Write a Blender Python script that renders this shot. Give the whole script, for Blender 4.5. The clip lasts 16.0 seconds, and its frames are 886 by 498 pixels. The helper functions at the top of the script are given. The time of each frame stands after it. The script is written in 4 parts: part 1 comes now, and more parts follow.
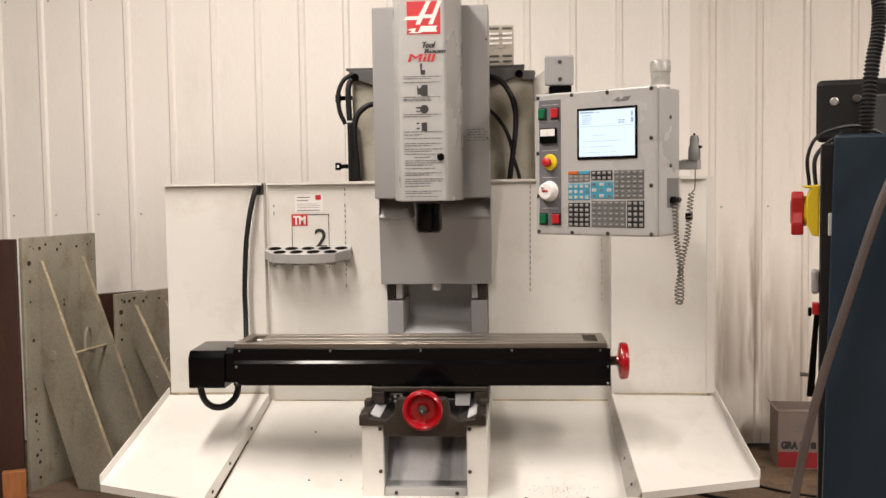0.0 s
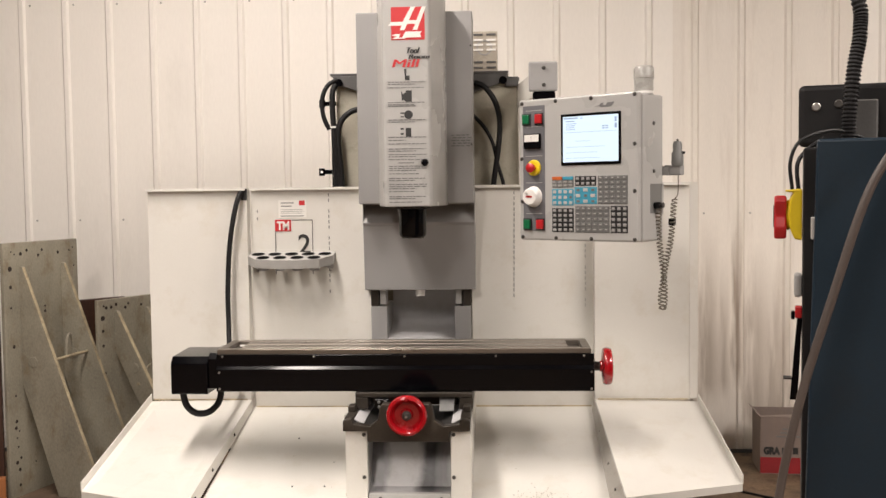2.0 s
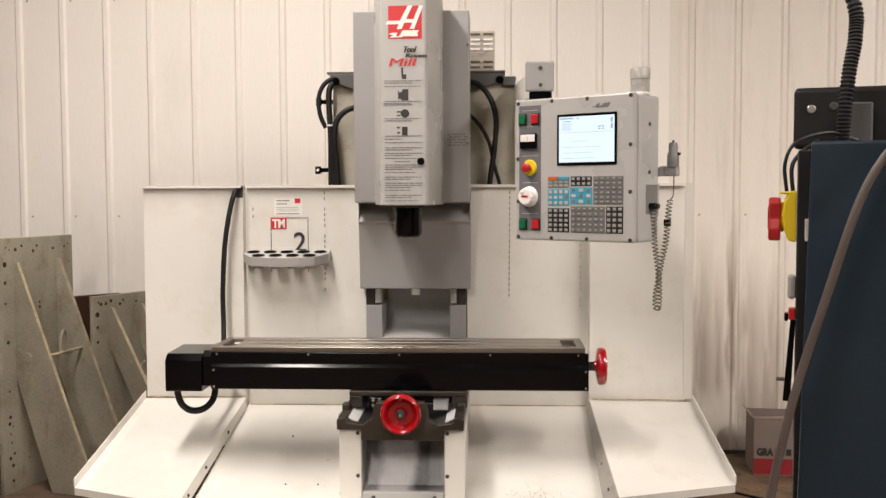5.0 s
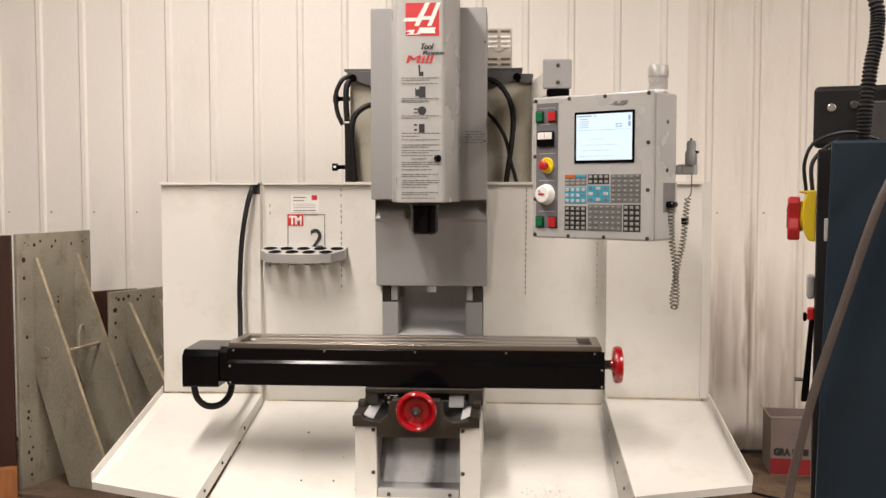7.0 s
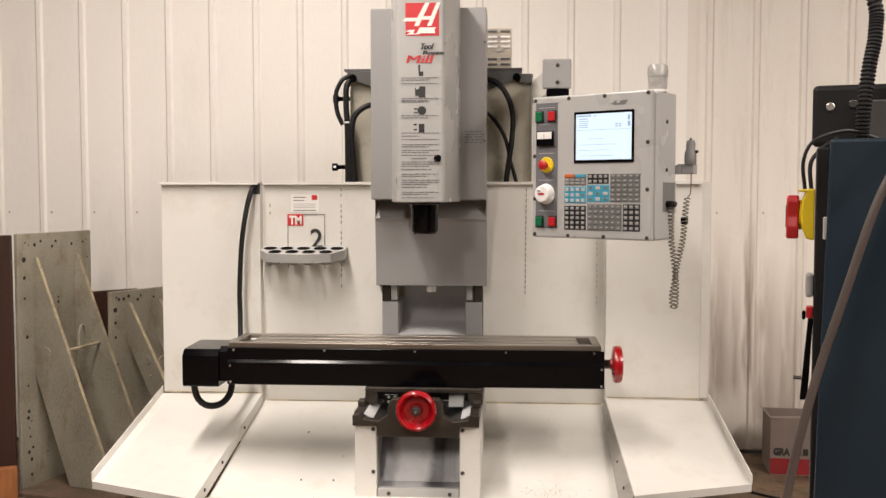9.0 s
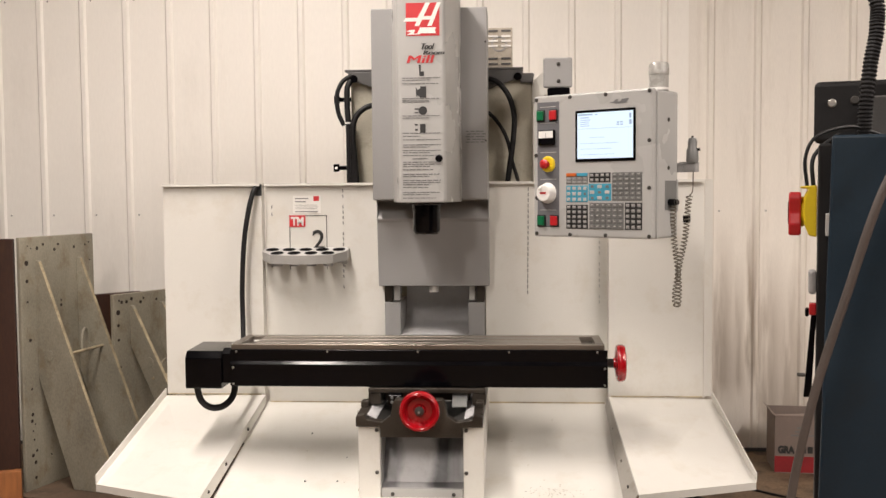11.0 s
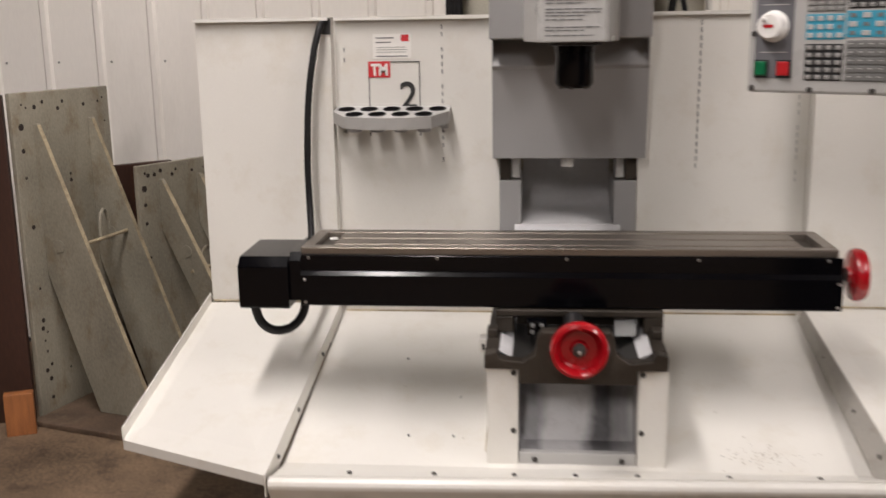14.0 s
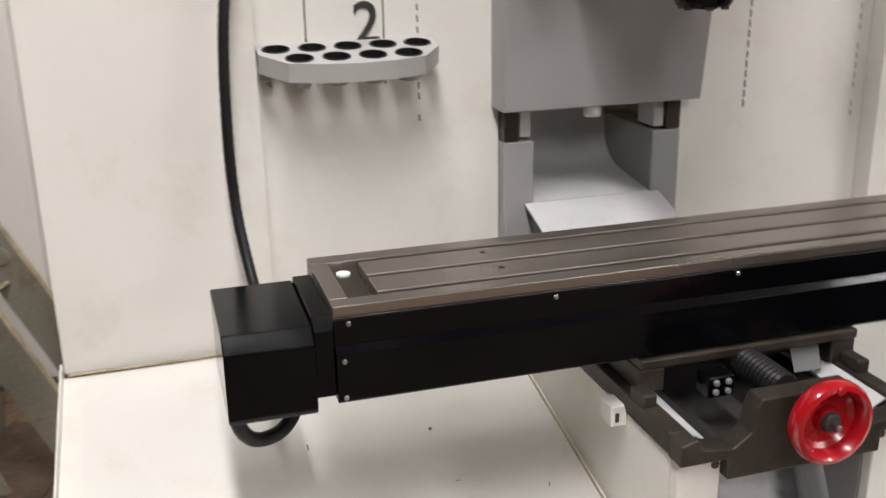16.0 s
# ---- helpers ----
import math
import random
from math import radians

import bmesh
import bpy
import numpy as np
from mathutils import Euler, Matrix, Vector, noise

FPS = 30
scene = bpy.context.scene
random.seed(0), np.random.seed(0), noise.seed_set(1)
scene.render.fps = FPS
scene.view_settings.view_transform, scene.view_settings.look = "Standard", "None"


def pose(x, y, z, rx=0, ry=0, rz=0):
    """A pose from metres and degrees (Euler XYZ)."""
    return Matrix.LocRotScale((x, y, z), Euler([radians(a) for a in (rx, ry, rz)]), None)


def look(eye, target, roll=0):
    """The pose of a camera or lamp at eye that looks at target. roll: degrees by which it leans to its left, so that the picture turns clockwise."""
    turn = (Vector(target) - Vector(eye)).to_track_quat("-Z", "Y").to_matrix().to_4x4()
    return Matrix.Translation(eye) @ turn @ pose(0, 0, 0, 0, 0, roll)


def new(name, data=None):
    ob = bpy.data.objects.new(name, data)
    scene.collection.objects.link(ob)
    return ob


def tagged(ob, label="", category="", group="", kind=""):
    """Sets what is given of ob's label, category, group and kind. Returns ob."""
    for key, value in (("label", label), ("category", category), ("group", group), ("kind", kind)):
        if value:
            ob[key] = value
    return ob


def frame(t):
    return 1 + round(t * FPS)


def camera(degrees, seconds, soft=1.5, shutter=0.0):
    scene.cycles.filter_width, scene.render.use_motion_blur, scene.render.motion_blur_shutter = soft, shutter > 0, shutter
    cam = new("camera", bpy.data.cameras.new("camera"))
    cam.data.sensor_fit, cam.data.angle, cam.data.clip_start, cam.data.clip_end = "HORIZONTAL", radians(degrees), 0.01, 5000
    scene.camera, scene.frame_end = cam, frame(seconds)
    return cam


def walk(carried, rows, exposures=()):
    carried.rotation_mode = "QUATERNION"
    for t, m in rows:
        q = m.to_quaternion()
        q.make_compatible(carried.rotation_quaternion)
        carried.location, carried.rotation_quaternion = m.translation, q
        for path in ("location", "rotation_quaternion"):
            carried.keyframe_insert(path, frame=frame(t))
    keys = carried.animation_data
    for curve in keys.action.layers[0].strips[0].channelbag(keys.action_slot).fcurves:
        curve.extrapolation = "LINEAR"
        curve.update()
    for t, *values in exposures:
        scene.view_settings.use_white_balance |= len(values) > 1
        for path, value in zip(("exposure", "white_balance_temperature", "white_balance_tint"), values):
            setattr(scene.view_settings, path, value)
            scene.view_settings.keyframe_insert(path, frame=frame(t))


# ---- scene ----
cam = camera(47.9, 16.0, shutter=0.5)
PATH = [
    (0, (0.347, 0.17, 1.501), (0.204, 2.161, 1.374), -0.8),
    (0.5, (0.342, 0.166, 1.49), (0.209, 2.158, 1.371), -0.8),
    (1, (0.342, 0.165, 1.489), (0.215, 2.157, 1.373), -0.8),
    (1.5, (0.343, 0.168, 1.492), (0.223, 2.161, 1.377), -0.7),
    (2, (0.343, 0.17, 1.492), (0.234, 2.164, 1.38), -0.7),
    (2.5, (0.344, 0.167, 1.493), (0.244, 2.162, 1.383), -0.5),
    (3, (0.336, 0.164, 1.492), (0.245, 2.159, 1.379), -0.4),
    (3.5, (0.337, 0.167, 1.49), (0.247, 2.162, 1.378), -0.3),
    (6, (0.349, 0.168, 1.493), (0.234, 2.162, 1.378), -0.1),
    (6.5, (0.343, 0.164, 1.492), (0.219, 2.156, 1.377), -0.0),
    (7, (0.344, 0.17, 1.494), (0.211, 2.162, 1.374), -0.0),
    (7.5, (0.342, 0.165, 1.496), (0.204, 2.156, 1.372), 0.0),
    (8, (0.344, 0.166, 1.498), (0.202, 2.157, 1.372), 0.0),
    (8.5, (0.345, 0.166, 1.5), (0.206, 2.157, 1.375), 0.1),
    (9, (0.345, 0.165, 1.489), (0.212, 2.157, 1.371), 0.0),
    (11.5, (0.35, 0.17, 1.487), (0.21, 2.162, 1.37), -0.5),
    (12, (0.356, 0.196, 1.481), (0.218, 2.187, 1.346), -0.5),
    (12.3, (0.361, 0.295, 1.463), (0.248, 2.277, 1.224), -0.8),
    (12.5, (0.382, 0.346, 1.479), (0.217, 2.32, 1.204), -1.1),
    (13, (0.289, 0.624, 1.44), (0.012, 2.581, 1.135), -1.0),
    (13.1, (0.235, 0.689, 1.441), (-0.023, 2.646, 1.116), -1.1),
    (13.5, (0.106, 0.967, 1.457), (-0.056, 2.922, 1.066), -1.1),
    (14, (-0.085, 1.329, 1.475), (-0.285, 3.273, 1.048), -0.9),
    (14.5, (-0.357, 1.662, 1.49), (-0.308, 3.622, 1.095), -0.8),
    (15, (-0.594, 1.999, 1.482), (-0.476, 3.947, 1.046), -0.3),
    (15.5, (-0.809, 2.284, 1.475), (-0.563, 4.193, 0.931), 0.2),
    (16, (-1.014, 2.529, 1.487), (-0.475, 4.347, 0.849), -1.0),
]
# seconds, stops, kelvin, tint
EXPOSURES = [(0, 0.0, 6500, 10), (12.0, 0.0, 6500, 10), (12.4, -0.05, 7000, 13), (13.1, -0.14, 7000, 13), (13.5, -0.24, 6200, 10), (14.0, -0.29, 6150, 11), (14.5, -0.26, 5950, 9.5), (15.5, -0.14, 5900, 8.5), (16.0, -0.07, 5900, 8)]
walk(cam, [(t, look(eye, target, roll)) for t, eye, target, roll in PATH], EXPOSURES)

# ---- world, lights ----
world = bpy.data.worlds.new("world")
scene.world = world
world.use_nodes = True
world.node_tree.nodes["Background"].inputs["Color"].default_value = (1.0, 0.93, 0.84, 1)
world.node_tree.nodes["Background"].inputs["Strength"].default_value = 0.02
CEILING = 4.05
# x, y, length along x, length along y, watts
LAMPS = [(-1.05, 3.0, 0.32, 2.4, 140), (3.2, 1.5, 0.15, 2.4, 150), (5.3, 1.1, 0.2, 2.4, 140), (-1.05, -1.1, 0.32, 2.4, 160), (5.2, -5.2, 0.5, 4.0, 360)]
for lx, ly, sx, sy, watts in LAMPS:
    lamp = bpy.data.lights.new("fluorescent", "AREA")
    lamp.shape, lamp.size, lamp.size_y, lamp.energy = "RECTANGLE", sx, sy, watts
    lamp.color = (1.0, 0.90, 0.83)
    new("fluorescent", lamp).matrix_world = pose(lx, ly, CEILING - 0.16)


# ---- materials ----
def material(name, colour, rough=0.5, metal=0.0, spread=0.08, stain=0.0, stain_colour=(0.1, 0.08, 0.06), scale=2.0, grain=120.0,
             bump=0.02, coat=0.0, spec=0.5, stretch=(1, 1, 1), emit=None, per_object=0.0, streaks=()):
    m = bpy.data.materials.new(name)
    m.use_nodes = True
    n, l = m.node_tree.nodes, m.node_tree.links
    bsdf = n["Principled BSDF"]
    tex = n.new("ShaderNodeTexCoord")
    mapping = n.new("ShaderNodeMapping")
    mapping.inputs["Scale"].default_value = stretch
    l.new(tex.outputs["Object"], mapping.inputs["Vector"])

    def noise_node(size, detail=4.0):
        k = n.new("ShaderNodeTexNoise")
        k.inputs["Scale"].default_value, k.inputs["Detail"].default_value = size, detail
        l.new(mapping.outputs["Vector"], k.inputs["Vector"])
        return k

    def ramp(src, lo, hi, a, b):
        r = n.new("ShaderNodeMapRange")
        for key, v in (("From Min", lo), ("From Max", hi), ("To Min", a), ("To Max", b)):
            r.inputs[key].default_value = v
        l.new(src, r.inputs["Value"])
        return r.outputs["Result"]

    big, fine = noise_node(scale), noise_node(grain, 2.0)
    hsv = n.new("ShaderNodeHueSaturation")
    hsv.inputs["Color"].default_value = (*colour, 1)
    add = n.new("ShaderNodeMath")
    add.operation = "ADD"
    l.new(ramp(big.outputs["Fac"], 0.3, 0.7, 1 - spread, 1 + spread), add.inputs[0])
    l.new(ramp(fine.outputs["Fac"], 0.3, 0.7, -spread / 2, spread / 2), add.inputs[1])
    last = add
    if per_object:
        info = n.new("ShaderNodeObjectInfo")
        add2 = n.new("ShaderNodeMath")
        add2.operation = "ADD"
        l.new(add.outputs[0], add2.inputs[0])
        l.new(ramp(info.outputs["Random"], 0, 1, -per_object, per_object), add2.inputs[1])
        last = add2
    l.new(last.outputs[0], hsv.inputs["Value"])
    out = hsv.outputs["Color"]
    if stain:
        spots = noise_node(scale * 2.7, 8.0)
        spots.inputs["Roughness"].default_value = 0.68
        mix = n.new("ShaderNodeMix")
        mix.data_type = "RGBA"
        l.new(ramp(spots.outputs["Fac"], 0.52, 0.72, 0, stain), mix.inputs[0])
        l.new(out, mix.inputs[6])
        mix.inputs[7].default_value = (*stain_colour, 1)
        out = mix.outputs[2]
    # dirt and painted shade: centre x, half width, lowest z, highest z, strength, colour
    for sx, half, z0, z1, strength, tint in streaks:
        ragged = noise_node(7.0, 5.0)
        sep = n.new("ShaderNodeSeparateXYZ")
        l.new(tex.outputs["Object"], sep.inputs[0])

        def op(kind, a, b):
            k = n.new("ShaderNodeMath")
            k.operation = kind
            for socket, v in zip(k.inputs, (a, b)):
                if isinstance(v, (int, float)):
                    socket.default_value = v
                else:
                    l.new(v, socket)
            return k.outputs[0]

        wob = ramp(ragged.outputs["Fac"], 0.3, 0.7, -half * 0.4, half * 0.4)
        off = op("ABSOLUTE", op("ADD", op("SUBTRACT", sep.outputs["X"], sx), wob), 0)
        across = ramp(off, half, half * 0.3, 0, 1)
        tall = op("MULTIPLY", ramp(sep.outputs["Z"], z0, z0 + 0.13 * (z1 - z0), 0, 1), ramp(sep.outputs["Z"], z1, z1 - 0.45 * (z1 - z0), 0, 1))
        patchy = ramp(ragged.outputs["Fac"], 0.28, 0.62, 0.6, 1)
        mix = n.new("ShaderNodeMix")
        mix.data_type = "RGBA"
        l.new(op("MULTIPLY", op("MULTIPLY", across, tall), op("MULTIPLY", patchy, strength)), mix.inputs[0])
        l.new(out, mix.inputs[6])
        mix.inputs[7].default_value = (*tint, 1)
        out = mix.outputs[2]
    l.new(out, bsdf.inputs["Base Color"])
    l.new(ramp(big.outputs["Fac"], 0.3, 0.7, max(rough - 0.08, 0.03), min(rough + 0.08, 1)), bsdf.inputs["Roughness"])
    bsdf.inputs["Metallic"].default_value = metal
    bsdf.inputs["Coat Weight"].default_value = coat
    bsdf.inputs["Specular IOR Level"].default_value = spec
    if bump:
        b = n.new("ShaderNodeBump")
        b.inputs["Strength"].default_value, b.inputs["Distance"].default_value = bump * 5, 0.002
        l.new(fine.outputs["Fac"], b.inputs["Height"])
        l.new(b.outputs["Normal"], bsdf.inputs["Normal"])
    if emit:
        bsdf.inputs["Emission Color"].default_value = (*emit[:3], 1)
        bsdf.inputs["Emission Strength"].default_value = emit[3]
    return m


def screen_material():
    m = bpy.data.materials.new("lcd_screen")
    m.use_nodes = True
    b = m.node_tree.nodes["Principled BSDF"]
    b.inputs["Base Color"].default_value = (0.05, 0.06, 0.07, 1)
    b.inputs["Roughness"].default_value = 0.2
    b.inputs["Emission Color"].default_value = (0.76, 0.89, 1.0, 1)
    b.inputs["Emission Strength"].default_value = 1.08
    return m


CREAM = material("cream_enamel", (0.72, 0.70, 0.65), 0.38, spread=0.03, stain=0.22, stain_colour=(0.47, 0.39, 0.25), scale=2.6, grain=260, bump=0.012)
DIRT_SHADE = (0.23, 0.17, 0.115)
WALL = material("white_painted_steel_wall", (0.88, 0.84, 0.78), 0.45, spread=0.03, stain=0.20, stain_colour=(0.45, 0.40, 0.33), scale=0.9, grain=90, bump=0.015, stretch=(1, 1, 0.25))
GREY = material("grey_enamel", (0.31, 0.305, 0.30), 0.42, spread=0.03, scale=3, grain=300, bump=0.012)
LIGHT_GREY = material("light_grey_enamel", (0.43, 0.425, 0.41), 0.30, spread=0.025, scale=3, grain=300, bump=0.01)
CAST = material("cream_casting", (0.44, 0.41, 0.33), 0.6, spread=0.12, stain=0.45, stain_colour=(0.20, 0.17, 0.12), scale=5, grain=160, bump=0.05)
# real dirt streaks; the wide low ones also paint in the corner's shade
FOOT_WALL = material("dirty_shaded_wall_foot_paint", (0.80, 0.75, 0.68), 0.5, spread=0.06, stain=0.3, stain_colour=(0.42, 0.35, 0.27), scale=1.3, grain=90, bump=0.015, stretch=(3, 1, 0.3),
                     streaks=[(0.21, 0.06, 0.25, 1.35, 0.5, DIRT_SHADE), (0.29, 0.04, 0.3, 1.15, 0.45, DIRT_SHADE), (0.365, 0.035, 0.35, 1.45, 0.8, DIRT_SHADE), (0.47, 0.08, 0.05, 1.2, 0.6, DIRT_SHADE), (0.60, 0.10, 0.02, 1.1, 0.6, DIRT_SHADE), (0.10, 0.06, 0.2, 0.9, 0.3, DIRT_SHADE)])
# dark bands stand in for shadow and reflection on the chute
WAY_SHEET = material("shade_banded_grey_sheet", (0.54, 0.535, 0.54), 0.36, spread=0.05, stain=0.35, stain_colour=(0.19, 0.17, 0.16), scale=6, grain=260, bump=0.01,
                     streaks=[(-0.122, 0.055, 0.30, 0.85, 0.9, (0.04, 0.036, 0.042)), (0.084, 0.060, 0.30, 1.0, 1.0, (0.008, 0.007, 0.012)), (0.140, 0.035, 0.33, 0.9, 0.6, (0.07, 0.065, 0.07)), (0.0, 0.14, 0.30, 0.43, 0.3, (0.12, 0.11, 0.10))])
RECESS_SHEET = material("pale_grey_sheet", (0.56, 0.555, 0.56), 0.4, spread=0.05, stain=0.25, stain_colour=(0.32, 0.30, 0.28), scale=6, grain=260, bump=0.01)
STEP_GREY = material("mottled_grey_beige_sheet", (0.36, 0.34, 0.305), 0.5, spread=0.12, stain=0.6, stain_colour=(0.22, 0.19, 0.15), scale=6, grain=200)
VENT_PAINT = material("grimy_beige_paint", (0.42, 0.375, 0.31), 0.55, spread=0.1, stain=0.6, stain_colour=(0.26, 0.22, 0.17), scale=14, grain=200)
MID_KEY = material("mid_grey_keypad", (0.27, 0.265, 0.255), 0.4, spread=0.05, bump=0)
CAULK = material("yellowed_seam_grime", (0.42, 0.35, 0.23), 0.7, spread=0.4, stain=0.7, stain_colour=(0.62, 0.57, 0.48), scale=9, grain=120)
WORN_EDGE = material("worn_rusty_edge", (0.33, 0.275, 0.18), 0.7, spread=0.3, stain=0.6, stain_colour=(0.14, 0.09, 0.05), scale=14, grain=130, bump=0.06)
CHIP = material("dull_swarf", (0.44, 0.40, 0.33), 0.6, spread=0.3)
DARK_GREY = material("dark_grey_steel", (0.085, 0.082, 0.08), 0.5, spread=0.15, scale=6, grain=200, bump=0.03)
BLACK = material("black_enamel", (0.002, 0.002, 0.0028), 0.14, spec=0.22, spread=0.2, scale=5, grain=300, bump=0.008)
RUBBER = material("black_rubber", (0.009, 0.0085, 0.009), 0.5, spec=0.3, spread=0.2, scale=8, grain=240, bump=0.02)
STEEL = material("oiled_ground_steel", (0.29, 0.258, 0.225), 0.33, metal=0.85, spread=0.07, stain=0.25, stain_colour=(0.17, 0.135, 0.10), scale=5, grain=260, bump=0.0, stretch=(0.35, 1.5, 1))
OILY = material("oily_brown_steel", (0.052, 0.043, 0.034), 0.45, metal=0.5, spread=0.25, stain=0.5, stain_colour=(0.05, 0.04, 0.03), scale=12, grain=180, bump=0.05)
BOLT = material("bright_bolt", (0.45, 0.43, 0.40), 0.35, metal=0.9, spread=0.1)
DARK_BOLT = material("dark_bolt", (0.06, 0.055, 0.05), 0.45, metal=0.4, spread=0.1)
RED = material("red_gloss", (0.35, 0.004, 0.009), 0.22, spread=0.08, scale=8, coat=0.5, bump=0.004)
# carton band red, darkened along with the paper for shade
SHADED_RED = material("printed_paper_red", (0.27, 0.016, 0.02), 0.7, spread=0.15, scale=9, bump=0.01)
SIGN_RED = material("sign_red", (0.55, 0.03, 0.035), 0.4, spread=0.03, bump=0)
GREEN_BUTTON = material("green_button", (0.006, 0.13, 0.05), 0.3, spread=0.05, bump=0)
RED_BUTTON = material("red_button", (0.46, 0.018, 0.022), 0.3, spread=0.05, bump=0)
YELLOW = material("yellow_plastic", (0.75, 0.55, 0.015), 0.4, spread=0.04, bump=0.005)
WHITE = material("white_plastic", (0.82, 0.80, 0.77), 0.35, spread=0.03, bump=0.003)
PAPER = material("white_label", (0.80, 0.78, 0.74), 0.5, spread=0.03, bump=0)
INK = material("black_print", (0.03, 0.03, 0.03), 0.5, spread=0.05, bump=0)
GREY_INK = material("grey_print", (0.15, 0.15, 0.15), 0.5, spread=0.05, bump=0)
BLUE_KEY = material("blue_keypad", (0.06, 0.33, 0.47), 0.4, spread=0.04, bump=0)
DARK_KEY = material("dark_keypad", (0.018, 0.018, 0.020), 0.4, spread=0.05, bump=0)
GREY_KEY = material("grey_keypad", (0.17, 0.17, 0.165), 0.4, spread=0.05, bump=0)
ORANGE_KEY = material("orange_key", (0.55, 0.13, 0.03), 0.4, spread=0.05, bump=0)
PALE_KEY = material("pale_key", (0.46, 0.45, 0.43), 0.4, spread=0.05, bump=0)
STRIP = material("control_strip", (0.14, 0.14, 0.15), 0.45, spread=0.04, bump=0.006)
SCREEN = screen_material()
SCREEN_INK = material("screen_print", (0.25, 0.32, 0.42), 0.4, spread=0.05, bump=0, emit=(0.30, 0.42, 0.60, 0.35))
PUTTY = material("grey_green_machine_paint", (0.258, 0.236, 0.184), 0.55, spread=0.24, stain=0.85, stain_colour=(0.165, 0.118, 0.062), scale=4.5, grain=130, bump=0.05, stretch=(1, 1, 0.6))
RUST = material("rusty_bore", (0.018, 0.011, 0.008), 0.8, spread=0.3, scale=20)
BROWN = material("dark_brown_board", (0.030, 0.011, 0.006), 0.5, spread=0.4, stain=0.6, stain_colour=(0.095, 0.045, 0.018), scale=1.6, grain=90, bump=0.03, stretch=(1, 1, 0.3))
WOOD = material("orange_pine", (0.30, 0.11, 0.033), 0.6, spread=0.22, stain=0.2, stain_colour=(0.18, 0.07, 0.02), scale=9, grain=140, bump=0.04, stretch=(5, 5, 0.6))
BLUE = material("dark_blue_cabinet_paint", (0.0048, 0.0175, 0.032), 0.42, spread=0.14, stain=0.35, stain_colour=(0.010, 0.014, 0.018), scale=3, grain=220, bump=0.012)
# white carton paper, darkened to paint in the shade it stands in
CARD = material("shaded_white_paper", (0.23, 0.18, 0.155), 0.75, spread=0.06, stain=0.2, stain_colour=(0.4, 0.32, 0.24), scale=7, grain=160, bump=0.02)
HOSE_GREY = material("grey_hose", (0.066, 0.050, 0.042), 0.5, spread=0.12, scale=9, grain=200, bump=0.02)
CORD = material("coil_cord", (0.16, 0.14, 0.105), 0.45, spread=0.1, bump=0.01)
CONCRETE = material("stained_concrete", (0.172, 0.116, 0.071), 0.7, spread=0.45, stain=1.0, stain_colour=(0.036, 0.022, 0.015), scale=2.4, grain=70, bump=0.06)
# near-black in place of shade, for the pedestal and the saddle hollow
PLINTH = material("shade_black_casting", (0.022, 0.020, 0.018), 0.7, spread=0.2, scale=4)
HALL = material("dim_hall_lining", (0.16, 0.14, 0.12), 0.7, spread=0.2, scale=0.6, grain=40)
RUSTY = material("rusty_dirty_steel", (0.095, 0.062, 0.040), 0.75, spread=0.35, stain=0.5, stain_colour=(0.2, 0.15, 0.10), scale=7, grain=120, bump=0.06)
CEIL = material("ceiling_steel", (0.32, 0.30, 0.28), 0.6, spread=0.04, scale=1)
TUBE = material("lit_diffuser", (0.9, 0.9, 0.88), 0.4, spread=0.0, bump=0, emit=(1.0, 0.92, 0.80, 6))
AMBER = material("frosted_beacon", (0.37, 0.36, 0.335), 0.3, spread=0.06, scale=30, coat=0.3, bump=0.004)


# ---- mesh helpers ----
def thing(name, m=None, label="", category="", group="", kind=""):
    ob = new(name)
    if m is not None:
        ob.matrix_world = m
    return tagged(ob, label, category, group, kind)


def part(name, bm, mat, parent=None, label="", smooth=False):
    """Links a bmesh as one mesh under a thing, in the thing's own coordinates."""
    bmesh.ops.recalc_face_normals(bm, faces=bm.faces)
    me = bpy.data.meshes.new(name)
    bm.to_mesh(me)
    bm.free()
    me.materials.append(mat)
    if smooth:
        for p in me.polygons:
            p.use_smooth = True
        me.set_sharp_from_angle(angle=radians(40))
    ob = new(name, me)
    if parent is not None:
        ob.parent = parent
    return tagged(ob, label)


def share(name, mesh, parent, m):
    ob = new(name, mesh)
    ob.parent = parent
    ob.matrix_basis = m
    return ob


def box(x0, x1, y0, y1, z0, z1, bevel=0.0, seg=2, bm=None):
    own = bmesh.new()
    bmesh.ops.create_cube(own, size=1)
    for v in own.verts:
        v.co = Vector(((x0 + x1) / 2 + v.co.x * (x1 - x0), (y0 + y1) / 2 + v.co.y * (y1 - y0), (z0 + z1) / 2 + v.co.z * (z1 - z0)))
    if bevel:
        bmesh.ops.bevel(own, geom=own.edges[:], offset=bevel, segments=seg, affect="EDGES", profile=0.5)
    return join(bm, own)


def join(bm, own):
    if bm is None:
        return own
    me = bpy.data.meshes.new("tmp")
    own.to_mesh(me)
    own.free()
    bm.from_mesh(me)
    bpy.data.meshes.remove(me)
    return bm


